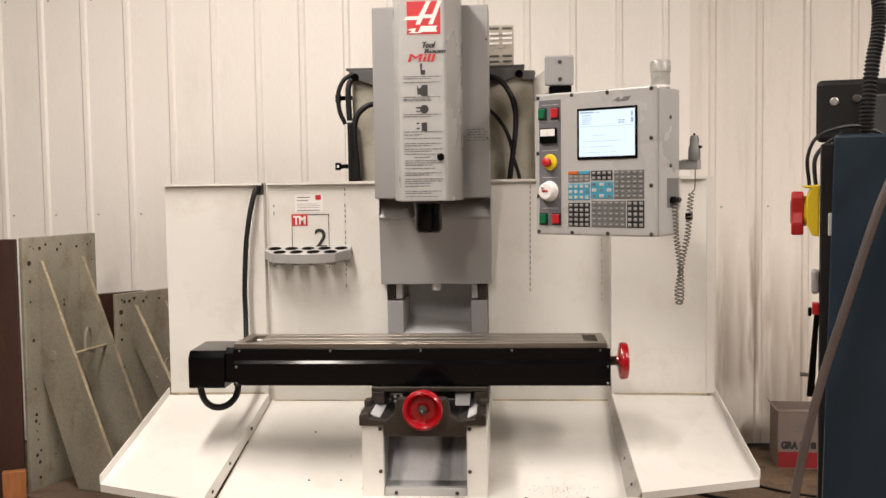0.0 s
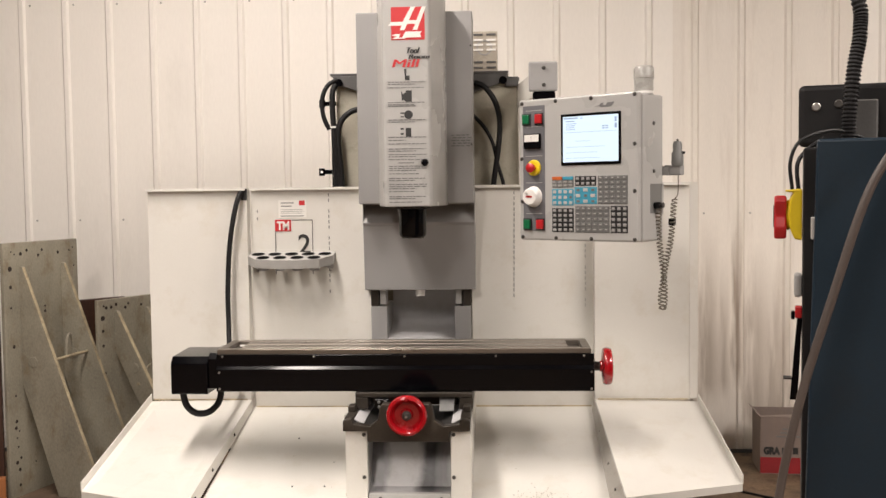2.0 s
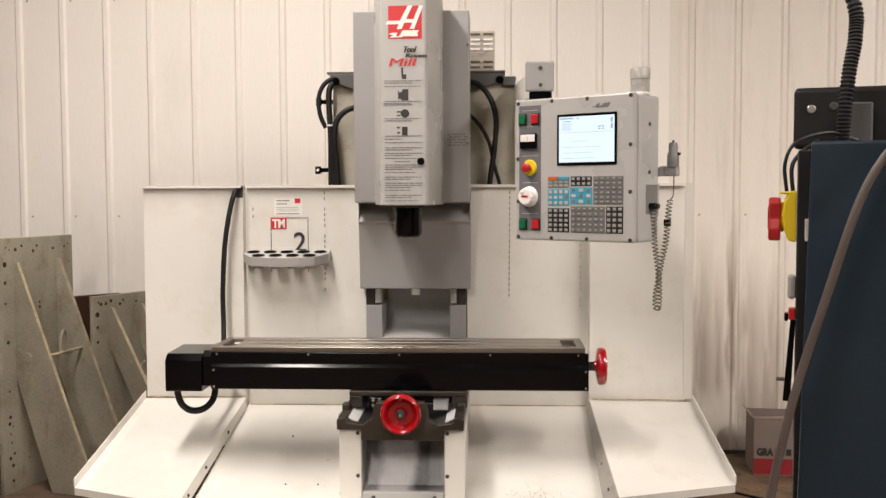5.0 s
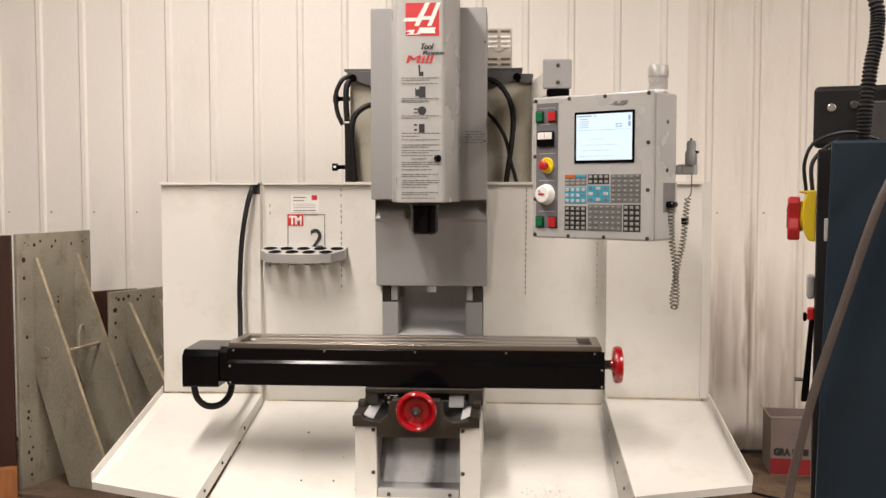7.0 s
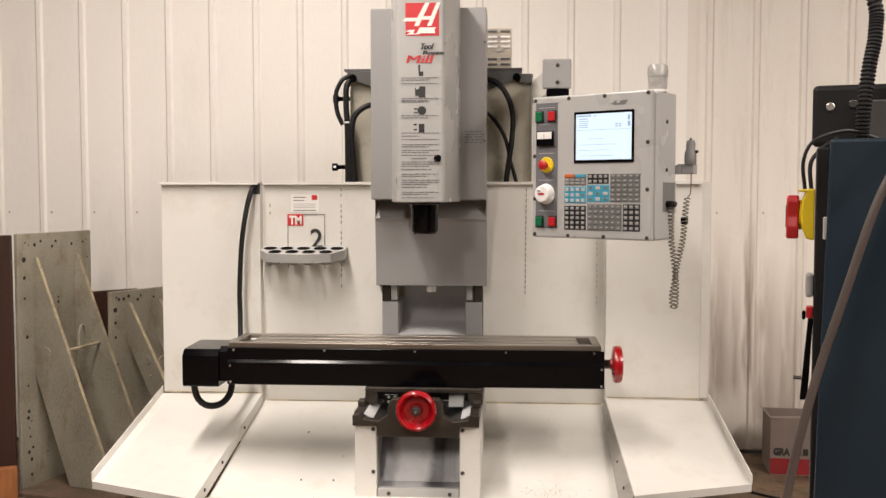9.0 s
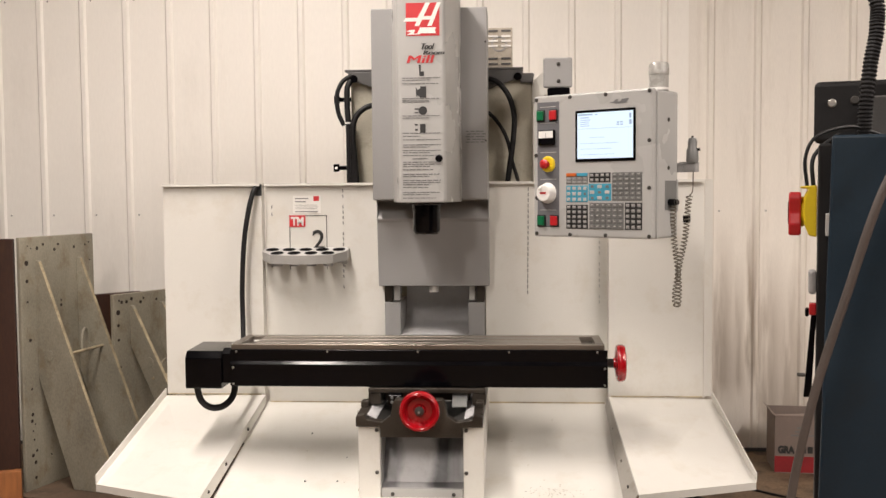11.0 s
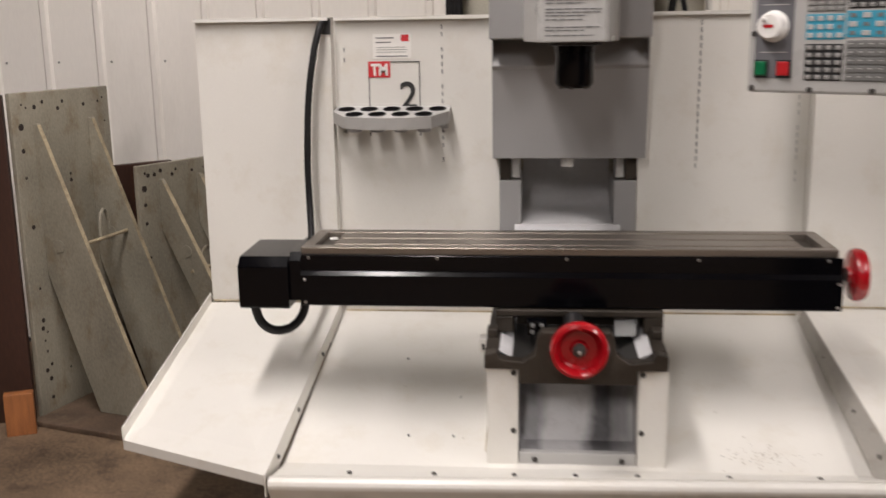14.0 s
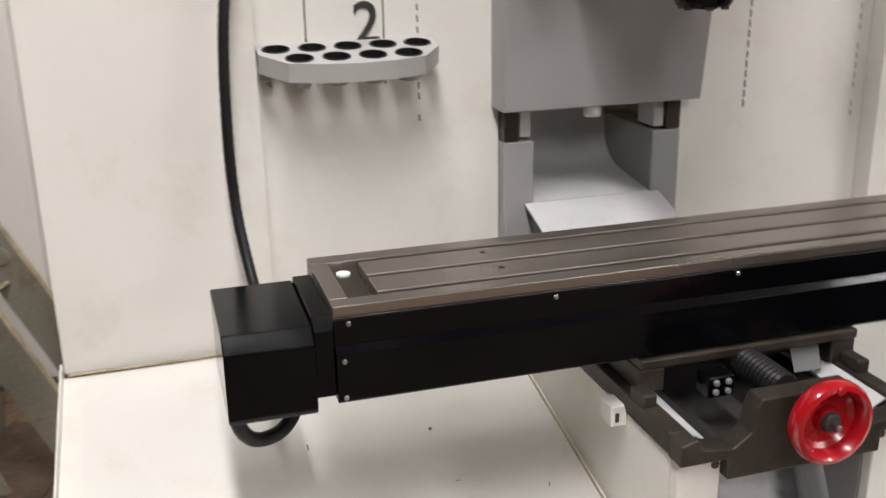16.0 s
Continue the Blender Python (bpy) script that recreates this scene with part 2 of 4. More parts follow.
def prism(points, axis, a, b, bevel=0.0, bm=None, seg=2):
    """A flat outline drawn out along one axis from a to b. The outline's pairs are the two other axes in order."""
    own = bmesh.new()

    def at(p, h):
        return {"x": (h, p[0], p[1]), "y": (p[0], h, p[1]), "z": (p[0], p[1], h)}[axis]
    lo = [own.verts.new(at(p, a)) for p in points]
    hi = [own.verts.new(at(p, b)) for p in points]
    own.faces.new(lo)
    own.faces.new(hi[::-1])
    k = len(points)
    for i in range(k):
        own.faces.new((lo[i], hi[i], hi[(i + 1) % k], lo[(i + 1) % k]))
    bmesh.ops.recalc_face_normals(own, faces=own.faces)
    if bevel:
        bmesh.ops.bevel(own, geom=own.edges[:], offset=bevel, segments=seg, affect="EDGES", profile=0.5)
    return join(bm, own)


def lathe(profile, n=32, m=None, bm=None):
    """Turns pairs of radius and height round z, then sets the result at m."""
    own = bmesh.new()
    rings = []
    for r, h in profile:
        rings.append([own.verts.new((r * math.cos(2 * math.pi * i / n), r * math.sin(2 * math.pi * i / n), h)) for i in range(n)] if r > 1e-6 else [own.verts.new((0, 0, h))])
    for a, b in zip(rings, rings[1:]):
        for i in range(n):
            j = (i + 1) % n
            if len(a) == 1 and len(b) > 1:
                own.faces.new((a[0], b[i], b[j]))
            elif len(b) == 1 and len(a) > 1:
                own.faces.new((a[i], a[j], b[0]))
            elif len(a) > 1:
                own.faces.new((a[i], a[j], b[j], b[i]))
    if m is not None:
        bmesh.ops.transform(own, matrix=m, verts=own.verts)
    return join(bm, own)


def rod(r, h, m=None, n=16, bevel=0.0, bm=None):
    e = bevel
    prof = [(0, 0), (r - e, 0), (r, e), (r, h - e), (r - e, h), (0, h)] if e else [(0, 0), (r, 0), (r, h), (0, h)]
    return lathe(prof, n, m, bm)


def smooth_path(points, steps=8):
    pts = [Vector(p) for p in points]
    pts = [2 * pts[0] - pts[1]] + pts + [2 * pts[-1] - pts[-2]]
    out = []
    for i in range(1, len(pts) - 2):
        p0, p1, p2, p3 = pts[i - 1:i + 3]
        for s in range(steps):
            t = s / steps
            out.append(0.5 * (2 * p1 + (p2 - p0) * t + (2 * p0 - 5 * p1 + 4 * p2 - p3) * t * t + (3 * p1 - p0 - 3 * p2 + p3) * t ** 3))
    return out + [pts[-2]]


def tube(path, radius, n=10, bm=None):
    """A round tube along a path; radius is a number or a function of the point's index."""
    own = bmesh.new()
    rings, side = [], None
    for i, p in enumerate(path):
        d = (path[min(i + 1, len(path) - 1)] - path[max(i - 1, 0)]).normalized()
        if side is None:
            side = d.orthogonal().normalized()
        side = (side - d * side.dot(d)).normalized()
        up = d.cross(side)
        r = radius(i) if callable(radius) else radius
        rings.append([own.verts.new(p + r * (math.cos(2 * math.pi * k / n) * side + math.sin(2 * math.pi * k / n) * up)) for k in range(n)])
    for a, b in zip(rings, rings[1:]):
        for k in range(n):
            own.faces.new((a[k], a[(k + 1) % n], b[(k + 1) % n], b[k]))
    own.faces.new(rings[0][::-1])
    own.faces.new(rings[-1])
    return join(bm, own)


def lettering(name, text, size, m, mat, parent, label="", width=None, bold=0.0):
    cu = bpy.data.curves.new("lettering", "FONT")
    cu.body, cu.size, cu.extrude, cu.align_x, cu.offset = text, size, 0.0004, "LEFT", bold
    tmp = new("lettering_curve", cu)
    bpy.context.view_layer.update()
    me = bpy.data.meshes.new_from_object(tmp.evaluated_get(bpy.context.evaluated_depsgraph_get()))
    bpy.data.objects.remove(tmp)
    bpy.data.curves.remove(cu)
    if width:
        xs = [v.co.x for v in me.vertices]
        k = width / (max(xs) - min(xs))
        for v in me.vertices:
            v.co.x *= k
    me.materials.clear()
    me.materials.append(mat)
    ob = share(name, me, parent, m)
    return tagged(ob, label)



def screw_mesh(r, h):
    bm = lathe([(0, h), (r * 0.7, h), (r, h * 0.5), (r, 0), (0, 0)], 10)
    me = bpy.data.meshes.new("screw")
    bmesh.ops.recalc_face_normals(bm, faces=bm.faces)
    bm.to_mesh(me)
    bm.free()
    return me

# ---- the hall ----
WALL_Y = 5.86
part("floor", box(-6, 6, -9, WALL_Y + 0.2, -0.2, 0), CONCRETE)
tagged(bpy.data.objects["floor"], "oil-stained bare brown-grey concrete shop floor", "floor", kind="structure")
wall = thing("wall_north", None, "white painted ribbed steel sheet wall", "wall", kind="structure")
part("wall_core", box(-6, 6, WALL_Y + 0.012, WALL_Y + 0.15, 0, CEILING), WALL, wall)
PITCH = 0.2562
outline = [(0.0, 0.0)]
for k in range(4):
    c = (k + 0.5) * PITCH
    outline += [(c - 0.024, 0.0), (c - 0.013, -0.013), (c + 0.010, -0.013), (c + 0.021, 0.0)]
outline += [(4 * PITCH + 0.004, 0.0), (4 * PITCH + 0.004, 0.008), (0, 0.008)]
sheet = prism(outline, "z", 0.02, CEILING - 0.02)
sheet_ob = part("sheet", sheet, WALL, wall)
sheet_ob.matrix_basis = pose(-2.644 - 0.5 * PITCH - 2 * 4 * PITCH, WALL_Y, 0)
# this sheet carries dirt streaks and painted shade
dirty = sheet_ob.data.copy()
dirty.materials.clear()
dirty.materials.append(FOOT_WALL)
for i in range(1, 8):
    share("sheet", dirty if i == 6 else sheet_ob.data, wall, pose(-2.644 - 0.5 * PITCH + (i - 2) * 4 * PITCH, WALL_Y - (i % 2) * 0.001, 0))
wall_screw = screw_mesh(0.006, 0.004)
wall_screw.materials.append(BOLT)
for i in range(-4, 26):
    for z in (1.36, 2.6):
        share("screw", wall_screw, wall, pose(-2.644 + i * PITCH + 0.05, WALL_Y - 0.001, z, 90, 0, 0))
part("foot_flashing", box(-6, 6, WALL_Y - 0.022, WALL_Y - 0.001, 0.0, 0.018, 0.003), DARK_GREY, wall)
part("wall_west", box(-6.15, -6, -9, WALL_Y, 0, CEILING), HALL)
part("wall_east", box(6, 6.15, -9, WALL_Y, 0, CEILING), HALL)
part("wall_south", box(-6, 6, -9.15, -9, 0, CEILING), HALL)
part("ceiling", box(-6.15, 6.15, -9.15, WALL_Y + 0.15, CEILING, CEILING + 0.1), CEIL)
for n_ in ("wall_west", "wall_east", "wall_south", "ceiling"):
    tagged(bpy.data.objects[n_], "plain dim painted steel shop " + n_.split("_")[0], n_.split("_")[0], kind="structure")
for i, (lx, ly, sx, sy, watts) in enumerate(LAMPS):
    f_ = thing("ceiling_light", pose(lx, ly, CEILING), "long white fluorescent ceiling light, switched on", "ceiling light", "ceiling lights")
    part("housing", box(-sx / 2 - 0.02, sx / 2 + 0.02, -sy / 2 - 0.02, sy / 2 + 0.02, -0.08, 0, 0.006), CEIL, f_)
    part("diffuser", box(-sx / 2, sx / 2, -sy / 2, sy / 2, -0.12, -0.082, 0.01), TUBE, f_)

# ---- milling machine ----
mill = thing("milling_machine", None, "grey and cream vertical milling machine with black table and drip trays", "milling machine")

# base and drip pan; each corner of the sheets has its own height, the pan is a little out of true
def slab(corners, thick):
    bm = bmesh.new()
    top = [bm.verts.new(c) for c in corners]
    low = [bm.verts.new((c[0], c[1], c[2] - thick)) for c in corners]
    bm.faces.new(top)
    bm.faces.new(low[::-1])
    for i in range(len(corners)):
        j = (i + 1) % len(corners)
        bm.faces.new((top[i], low[i], low[j], top[j]))
    return bm


pan = part("drip_pan", slab([(-0.784, 3.788, 0.331), (0.784, 3.788, 0.338), (0.772, 4.69, 0.525), (-0.782, 4.69, 0.522)], 0.004), CREAM, mill)
part("pan_back", box(-0.775, 0.768, 4.672, 4.686, 0.515, 0.60), CREAM, pan)
lip = part("pan_lip", prism([(3.652, 0.335), (3.646, 0.397), (3.634, 0.402), (3.622, 0.402), (3.613, 0.396), (3.609, 0.386), (3.611, 0.376), (3.655, 0.309), (3.662, 0.309)], "x", -0.777, 0.787, 0.0015), CREAM, mill)
for v in lip.data.vertices:
    v.co.z -= 0.030 * (0.787 - v.co.x) / 1.564  # the lip hangs lower at one end
lip_screw = screw_mesh(0.007, 0.005)
lip_screw.materials.append(DARK_BOLT)
for x in (-0.58, -0.36, -0.155, 0.0, 0.155, 0.38, 0.6):
    share("screw", lip_screw, lip, pose(x, 3.690, 0.370 + 0.0155 * x, 15, 0, 0))
part("lip_flange", slab([(-0.775, 3.647, 0.368), (0.782, 3.647, 0.400), (0.782, 3.795, 0.344), (-0.775, 3.795, 0.337)], 0.004), CREAM, mill)


def wing(side, outer_back, inner_back, outer_front, inner_front):
    """A side tray: sloping sheet, turned-up outer edge, turned-down front edge, step to the pan."""
    w = part("side_tray", slab([outer_front, inner_front, inner_back, outer_back], 0.004), CREAM, mill, "cream sheet-metal side drip tray")
    o0, o1, i0, i1 = (Vector(p) for p in (outer_front, outer_back, inner_front, inner_back))
    up = Vector((0, 0, 0.034))
    out_ = Vector((side * 0.004, 0, 0))
    bm = bmesh.new()
    vs = [bm.verts.new(p) for p in (o0, o1, o1 + up, o0 + up, o0 + out_, o1 + out_, o1 + up + out_, o0 + up + out_)]
    for q in ((0, 1, 2, 3), (7, 6, 5, 4), (0, 4, 5, 1), (3, 2, 6, 7), (0, 3, 7, 4), (1, 5, 6, 2)):
        bm.faces.new([vs[k] for k in q])
    part("outer_rim", bm, CREAM, w)
    dn, fw = Vector((0, 0, -0.028)), Vector((0, -0.004, 0))
    bm = bmesh.new()
    vs = [bm.verts.new(p) for p in (o0, i0, i0 + dn, o0 + dn, o0 + fw, i0 + fw, i0 + dn + fw, o0 + dn + fw)]
    for q in ((0, 1, 2, 3), (7, 6, 5, 4), (0, 4, 5, 1), (3, 2, 6, 7), (0, 3, 7, 4), (1, 5, 6, 2)):
        bm.faces.new([vs[k] for k in q])
    part("front_rim", bm, CREAM, w)
    slant = 0.042 if side > 0 else 0.0
    dn, d0, fw = Vector((-0.3 * slant, 0, -0.045)), Vector((-slant, 0, -0.062)), Vector((-side * 0.004, 0, 0))
    bm = bmesh.new()
    vs = [bm.verts.new(p) for p in (i0, i1, i1 + dn, i0 + d0, i0 + fw, i1 + fw, i1 + dn + fw, i0 + d0 + fw)]
    for q in ((0, 1, 2, 3), (7, 6, 5, 4), (0, 4, 5, 1), (3, 2, 6, 7), (0, 3, 7, 4), (1, 5, 6, 2)):
        bm.faces.new([vs[k] for k in q])
    # right-hand step is a darker, mottled grey-beige
    part("inner_step", bm, STEP_GREY if side > 0 else CREAM, w)
    for s in (0.12, 0.35, 0.68):
        p = i0.lerp(i1, s) + Vector((-side * 0.005 - 0.42 * slant * (1 - 0.7 * s), 0, -0.025))
        share("screw", lip_screw, w, Matrix.Translation(p) @ pose(0, 0, 0, 0, -side * 90, 0))
    return w


wing(-1, (-1.245, 4.622, 0.555), (-0.785, 4.622, 0.560), (-1.248, 3.835, 0.374), (-0.79, 3.63, 0.378))
wing(1, (1.228, 4.622, 0.552), (0.775, 4.622, 0.560), (1.240, 3.86, 0.405), (0.788, 3.66, 0.414))

part("seam", box(-0.772, -0.232, 4.6655, 4.6715, 0.517, 0.5225, 0.0015), CAULK, pan)
part("seam", box(0.240, 0.762, 4.6655, 4.6715, 0.519, 0.5255, 0.0015), CAULK, pan)
for x0, x1 in ((-1.235, -0.80), (0.785, 1.185)):
    part("seam", box(x0, x1, 4.616, 4.6215, 0.5605, 0.5665, 0.0015), CAULK, mill)
for x in (-0.2385, 0.2385):
    part("seam", prism([(3.87, 0.349), (4.66, 0.5165), (4.66, 0.5225), (3.87, 0.356)], "x", x - 0.0012, x + 0.0012), CAULK, mill)
rc = random.Random(11)
for k in range(78):
    x, y = (rc.gauss(0.50, 0.055), rc.gauss(3.87, 0.026)) if k < 70 else (rc.choice((-1, 1)) * rc.uniform(0.3, 0.7), rc.uniform(3.7, 4.5))
    zz = 0.332 + 0.0045 * (x + 0.78) * (4.69 - y) + (y - 3.788) / 0.902 * 0.192
    a = rc.uniform(0, 3.1)
    r1, r2 = (rc.uniform(0.0010, 0.0034), rc.uniform(0.0005, 0.0012)) if k < 70 else (rc.uniform(0.002, 0.005), 0.0012)
    chip = part("swarf", box(-r1, r1, -r2, r2, 0, 0.0007), CHIP if k % 9 else GREY_KEY, pan)
    chip.matrix_basis = pose(x, y, zz + 0.001, 11.3, 0, 0) @ pose(0, 0, 0, 0, 0, math.degrees(a))

for x, y in ((-0.512, 4.344), (-0.459, 3.934), (-0.333, 3.936)):
    stud = part("pan_stud", rod(0.0035, 0.006, None, 8, 0.001), GREY_KEY, pan)
    stud.matrix_basis = pose(x, y, 0.332 + (y - 3.788) / 0.902 * 0.191, 12, 8, 30)

# splash guard: three sheets with turned edges
def guard(name, x0, x1, y, z0, z1, left, right):
    g = part(name, prism([(y, z0), (y, z1 - 0.004), (y - 0.019, z1 - 0.004), (y - 0.019, z1 - 0.012), (y - 0.022, z1 - 0.012), (y - 0.022, z1), (y + 0.003, z1), (y + 0.003, z0)], "x", x0, x1), CREAM, mill)
    if left:
        part("edge_return", box(x0 - 0.003, x0, y, y + 0.07, z0, z1), CREAM, g)
    if right:
        part("edge_return", box(x1, x1 + 0.003, y, y + 0.055, z0, z1), CREAM, g)
    return g


guard("splash_guard", -1.240, -0.790, 4.632, 0.562, 1.526, 1, 1)
middle = guard("splash_guard", -0.783, -0.234, 4.690, 0.52, 1.526, 0, 0)
middle_right = guard("splash_guard", 0.226, 0.772, 4.690, 0.52, 1.526, 0, 0)
guard("splash_guard", 0.778, 1.190, 4.632, 0.562, 1.528, 1, 0)
part("splash_guard", prism([(1.193, 4.632), (1.233, 4.655), (1.233, 4.70), (1.230, 4.70), (1.230, 4.657), (1.192, 4.635)], "z", 0.562, 1.528), CREAM, mill)
slot = box(-0.0019, 0.0019, -0.0004, 0.001, -0.008, 0.008)
slot_ob = part("slot", slot, GREY_INK, middle_right)
slot_ob.matrix_basis = pose(0.420, 4.6885, 1.49)
faint_bm = prism([(-0.0015, -0.008), (0.0025, -0.006), (0.0015, 0.008), (-0.0025, 0.006)], "y", -0.001, 0.001)
faint = bpy.data.meshes.new("slot")
faint_bm.to_mesh(faint)
faint_bm.free()
faint.materials.append(GREY_KEY)
fainter = faint.copy()
fainter.materials.clear()
fainter.materials.append(PALE_KEY)
for i in range(1, 20):
    share("slot", slot_ob.data, middle_right, pose(0.420 - 0.0002 * i, 4.6885, 1.49 - i * 0.0245))
for i in range(19):
    if i % 5 != 2:
        share("slot", faint, middle, pose(-0.424, 4.6885, 1.49 - i * 0.0245))
for z in (1.418, 1.384, 1.17, 1.145):
    share("slot", faint, middle, pose(-0.754, 4.6885, z))
for i in range(19):
    if i % 6 != 4:
        share("slot", fainter, middle_right, pose(0.738, 4.6885, 1.42 - i * 0.0245))
part("notch", box(-0.815, -0.785, 4.628, 4.634, 1.47, 1.522, 0.002), INK, mill)

# stickers on the guard
sticker = part("sticker", box(-0.656, -0.527, 4.6885, 4.6895, 1.388, 1.469), PAPER, middle, "small white printed notice sticker")
part("print_bar", box(-0.645, -0.585, 4.6876, 4.6882, 1.4535, 1.4575), GREY_INK, middle)
for k, (w_, z) in enumerate(((0.05, 1.441), (0.10, 1.425), (0.105, 1.417), (0.10, 1.409))):
    part("print_bar", box(-0.645, -0.645 + w_, 4.6876, 4.6882, z - (0.002 if k == 0 else 0.0009), z + (0.002 if k == 0 else 0.0009)), GREY_INK if k == 0 else MID_KEY, middle)
part("print_bar", box(-0.645, -0.54, 4.6876, 4.6882, 1.394, 1.3975), GREY_INK, middle)
part("print_block", box(-0.560, -0.534, 4.6876, 4.6882, 1.444, 1.466), SIGN_RED, middle)
frame_bm = box(-0.673, -0.670, 4.6880, 4.6888, 1.13, 1.378)
box(-0.502, -0.499, 4.6880, 4.6888, 1.13, 1.378, bm=frame_bm)
box(-0.673, -0.499, 4.6880, 4.6888, 1.3755, 1.3785, bm=frame_bm)
part("sign_outline", frame_bm, INK, middle)
part("sign_block", box(-0.673, -0.599, 4.6876, 4.6886, 1.326, 1.379), SIGN_RED, middle)
lettering("sign_letters", "TM", 0.052, pose(-0.664, 4.6868, 1.334, 90, 0, 0), PAPER, middle, width=0.058, bold=0.0022)
lettering("sign_digit", "2", 0.128, pose(-0.570, 4.6872, 1.222, 90, 0, 0), INK, middle, width=0.057, bold=0.0014)
part("sticker", box(0.608, 0.703, 4.6885, 4.6895, 1.385, 1.472), PAPER, middle_right, "white warning sticker with a red slash")
part("print_block", prism([(0.62, 1.44), (0.66, 1.468), (0.69, 1.468), (0.63, 1.432)], "y", 4.6876, 4.6882), SIGN_RED, middle_right)
part("print_bar", prism([(0.612, 1.452), (0.624, 1.469), (0.65, 1.469), (0.62, 1.445)], "y", 4.6876, 4.6882), BLUE_KEY, middle_right)

for x0, x1, z0, z1 in ((0.664, 0.698, 1.436, 1.440), (0.664, 0.698, 1.462, 1.466), (0.664, 0.668, 1.441, 1.461), (0.694, 0.698, 1.441, 1.461), (0.674, 0.688, 1.447, 1.456), (0.622, 0.65, 1.412, 1.417), (0.655, 0.695, 1.412, 1.417), (0.622, 0.69, 1.400, 1.404)):
    part("print_bar", box(x0, x1, 4.6878, 4.6884, z0, z1), SIGN_RED, middle_right)

# base casting with front posts and chute
for x0 in (-0.230, 0.229):
    part("base_side", box(x0, x0 + 0.011, 3.8435, 4.69, 0.31, 0.612, 0.002), CREAM, mill)
part("base_core", box(-0.224, 0.224, 4.25, 4.69, 0.12, 0.60, 0.004), GREY, mill)
part("pedestal", box(-0.34, 0.34, 3.98, 4.95, 0.0, 0.33, 0.02), PLINTH, mill)
post_screw = screw_mesh(0.0075, 0.005)
post_screw.materials.append(DARK_BOLT)
for x0, x1, xs in ((-0.230, -0.148, -0.160), (0.163, 0.240, 0.174)):
    p = part("front_post", box(x0, x1, 3.818, 3.843, 0.31, 0.612, 0.003), CREAM, mill)
    for z in (0.598, 0.437):
        share("screw", post_screw, p, pose(xs, 3.817, z, 90, 0, 0))
chute = part("chute", prism([(3.849, 0.372), (3.895, 0.380), (4.01, 0.60), (4.03, 0.60), (3.92, 0.36), (3.849, 0.36)], "x", -0.146, 0.161), WAY_SHEET, mill, "light grey way cover with shade bands painted in")
for sx in (-1, 1):
    part("chute_wall", prism([(3.845, 0.34), (4.22, 0.34), (4.22, 0.612), (3.845, 0.612)], "x", 0.0075 + sx * 0.156 - 0.002, 0.0075 + sx * 0.156 + 0.002), GREY, mill)
plate = part("kick_plate", box(-0.146, 0.161, 3.822, 3.846, 0.334, 0.374, 0.003), LIGHT_GREY, mill)
for x in (-0.103, 0.126):
    share("screw", post_screw, plate, pose(x, 3.8215, 0.354, 90, 0, 0))
part("toe_kick", box(-0.147, 0.162, 3.824, 3.844, 0.29, 0.333, 0.002), CREAM, mill)

# saddle
front = [(-0.236, 0.613), (-0.236, 0.652), (-0.205, 0.660), (-0.195, 0.640), (-0.135, 0.632), (-0.105, 0.655), (-0.098, 0.700), (-0.088, 0.716),
         (0.088, 0.716), (0.098, 0.700), (0.105, 0.655), (0.138, 0.632), (0.195, 0.640), (0.205, 0.660), (0.236, 0.652), (0.236, 0.613),
         (0.160, 0.613), (0.159, 0.574), (-0.145, 0.574), (-0.146, 0.613)]
part("saddle_front", prism(front, "y", 3.80, 3.842, 0.003), OILY, mill, "oily brown steel saddle bracket")
for sx in (-1, 1):
    part("way_rail", box(sx * 0.218 - 0.018, sx * 0.218 + 0.018, 3.842, 4.62, 0.622, 0.656, 0.003), OILY, mill)
    part("way_cover", slab([(sx * 0.199, 3.845, 0.650), (sx * 0.165, 3.845, 0.632), (sx * 0.165, 4.3, 0.640), (sx * 0.199, 4.3, 0.655)], 0.003), RECESS_SHEET, mill)
    part("way_wiper", box(sx * 0.222 - 0.014, sx * 0.222 + 0.014, 3.935, 3.985, 0.655, 0.680, 0.004), OILY, mill)
part("gap_plate", slab([(0.112, 3.990, 0.650), (0.168, 3.985, 0.652), (0.172, 4.010, 0.700), (0.112, 4.015, 0.700)], 0.003), GREY_KEY, mill)
saddle = part("saddle", box(-0.215, 0.243, 3.985, 4.28, 0.702, 0.722, 0.004), OILY, mill, "oily brown steel saddle")
for dims in ((-0.215, -0.165, 3.99, 4.26, 0.655, 0.7015, 0.004), (0.19, 0.243, 3.99, 4.26, 0.655, 0.7015, 0.004), (-0.16, 0.18, 4.05, 4.27, 0.66, 0.7015, 0.006)):
    part("saddle_foot", box(*dims), OILY, saddle)
thread = [(0, 0)] + [(0.027 + 0.003 * (k % 2), 0.004 + k * 0.006) for k in range(66)] + [(0, 0.405)]
part("ball_screw", lathe(thread, 22, pose(0.0, 3.86, 0.690, -90, 0, 0)), RUBBER, mill)
# dark sheet added for the shaded saddle hollow; keeps lamps off the chute
part("saddle_well", prism([(-0.164, 0.630), (-0.12, 0.605), (0.12, 0.605), (0.164, 0.630), (0.164, 0.624), (0.12, 0.599), (-0.12, 0.599), (-0.164, 0.624)], "y", 3.846, 4.30), PLINTH, mill, "dark sheet added for the shade in the saddle")
grease = part("lubricator", box(-0.128, -0.075, 3.905, 3.945, 0.672, 0.712, 0.003), BLACK, mill)
nip = screw_mesh(0.006, 0.006)
nip.materials.append(GREY_KEY)
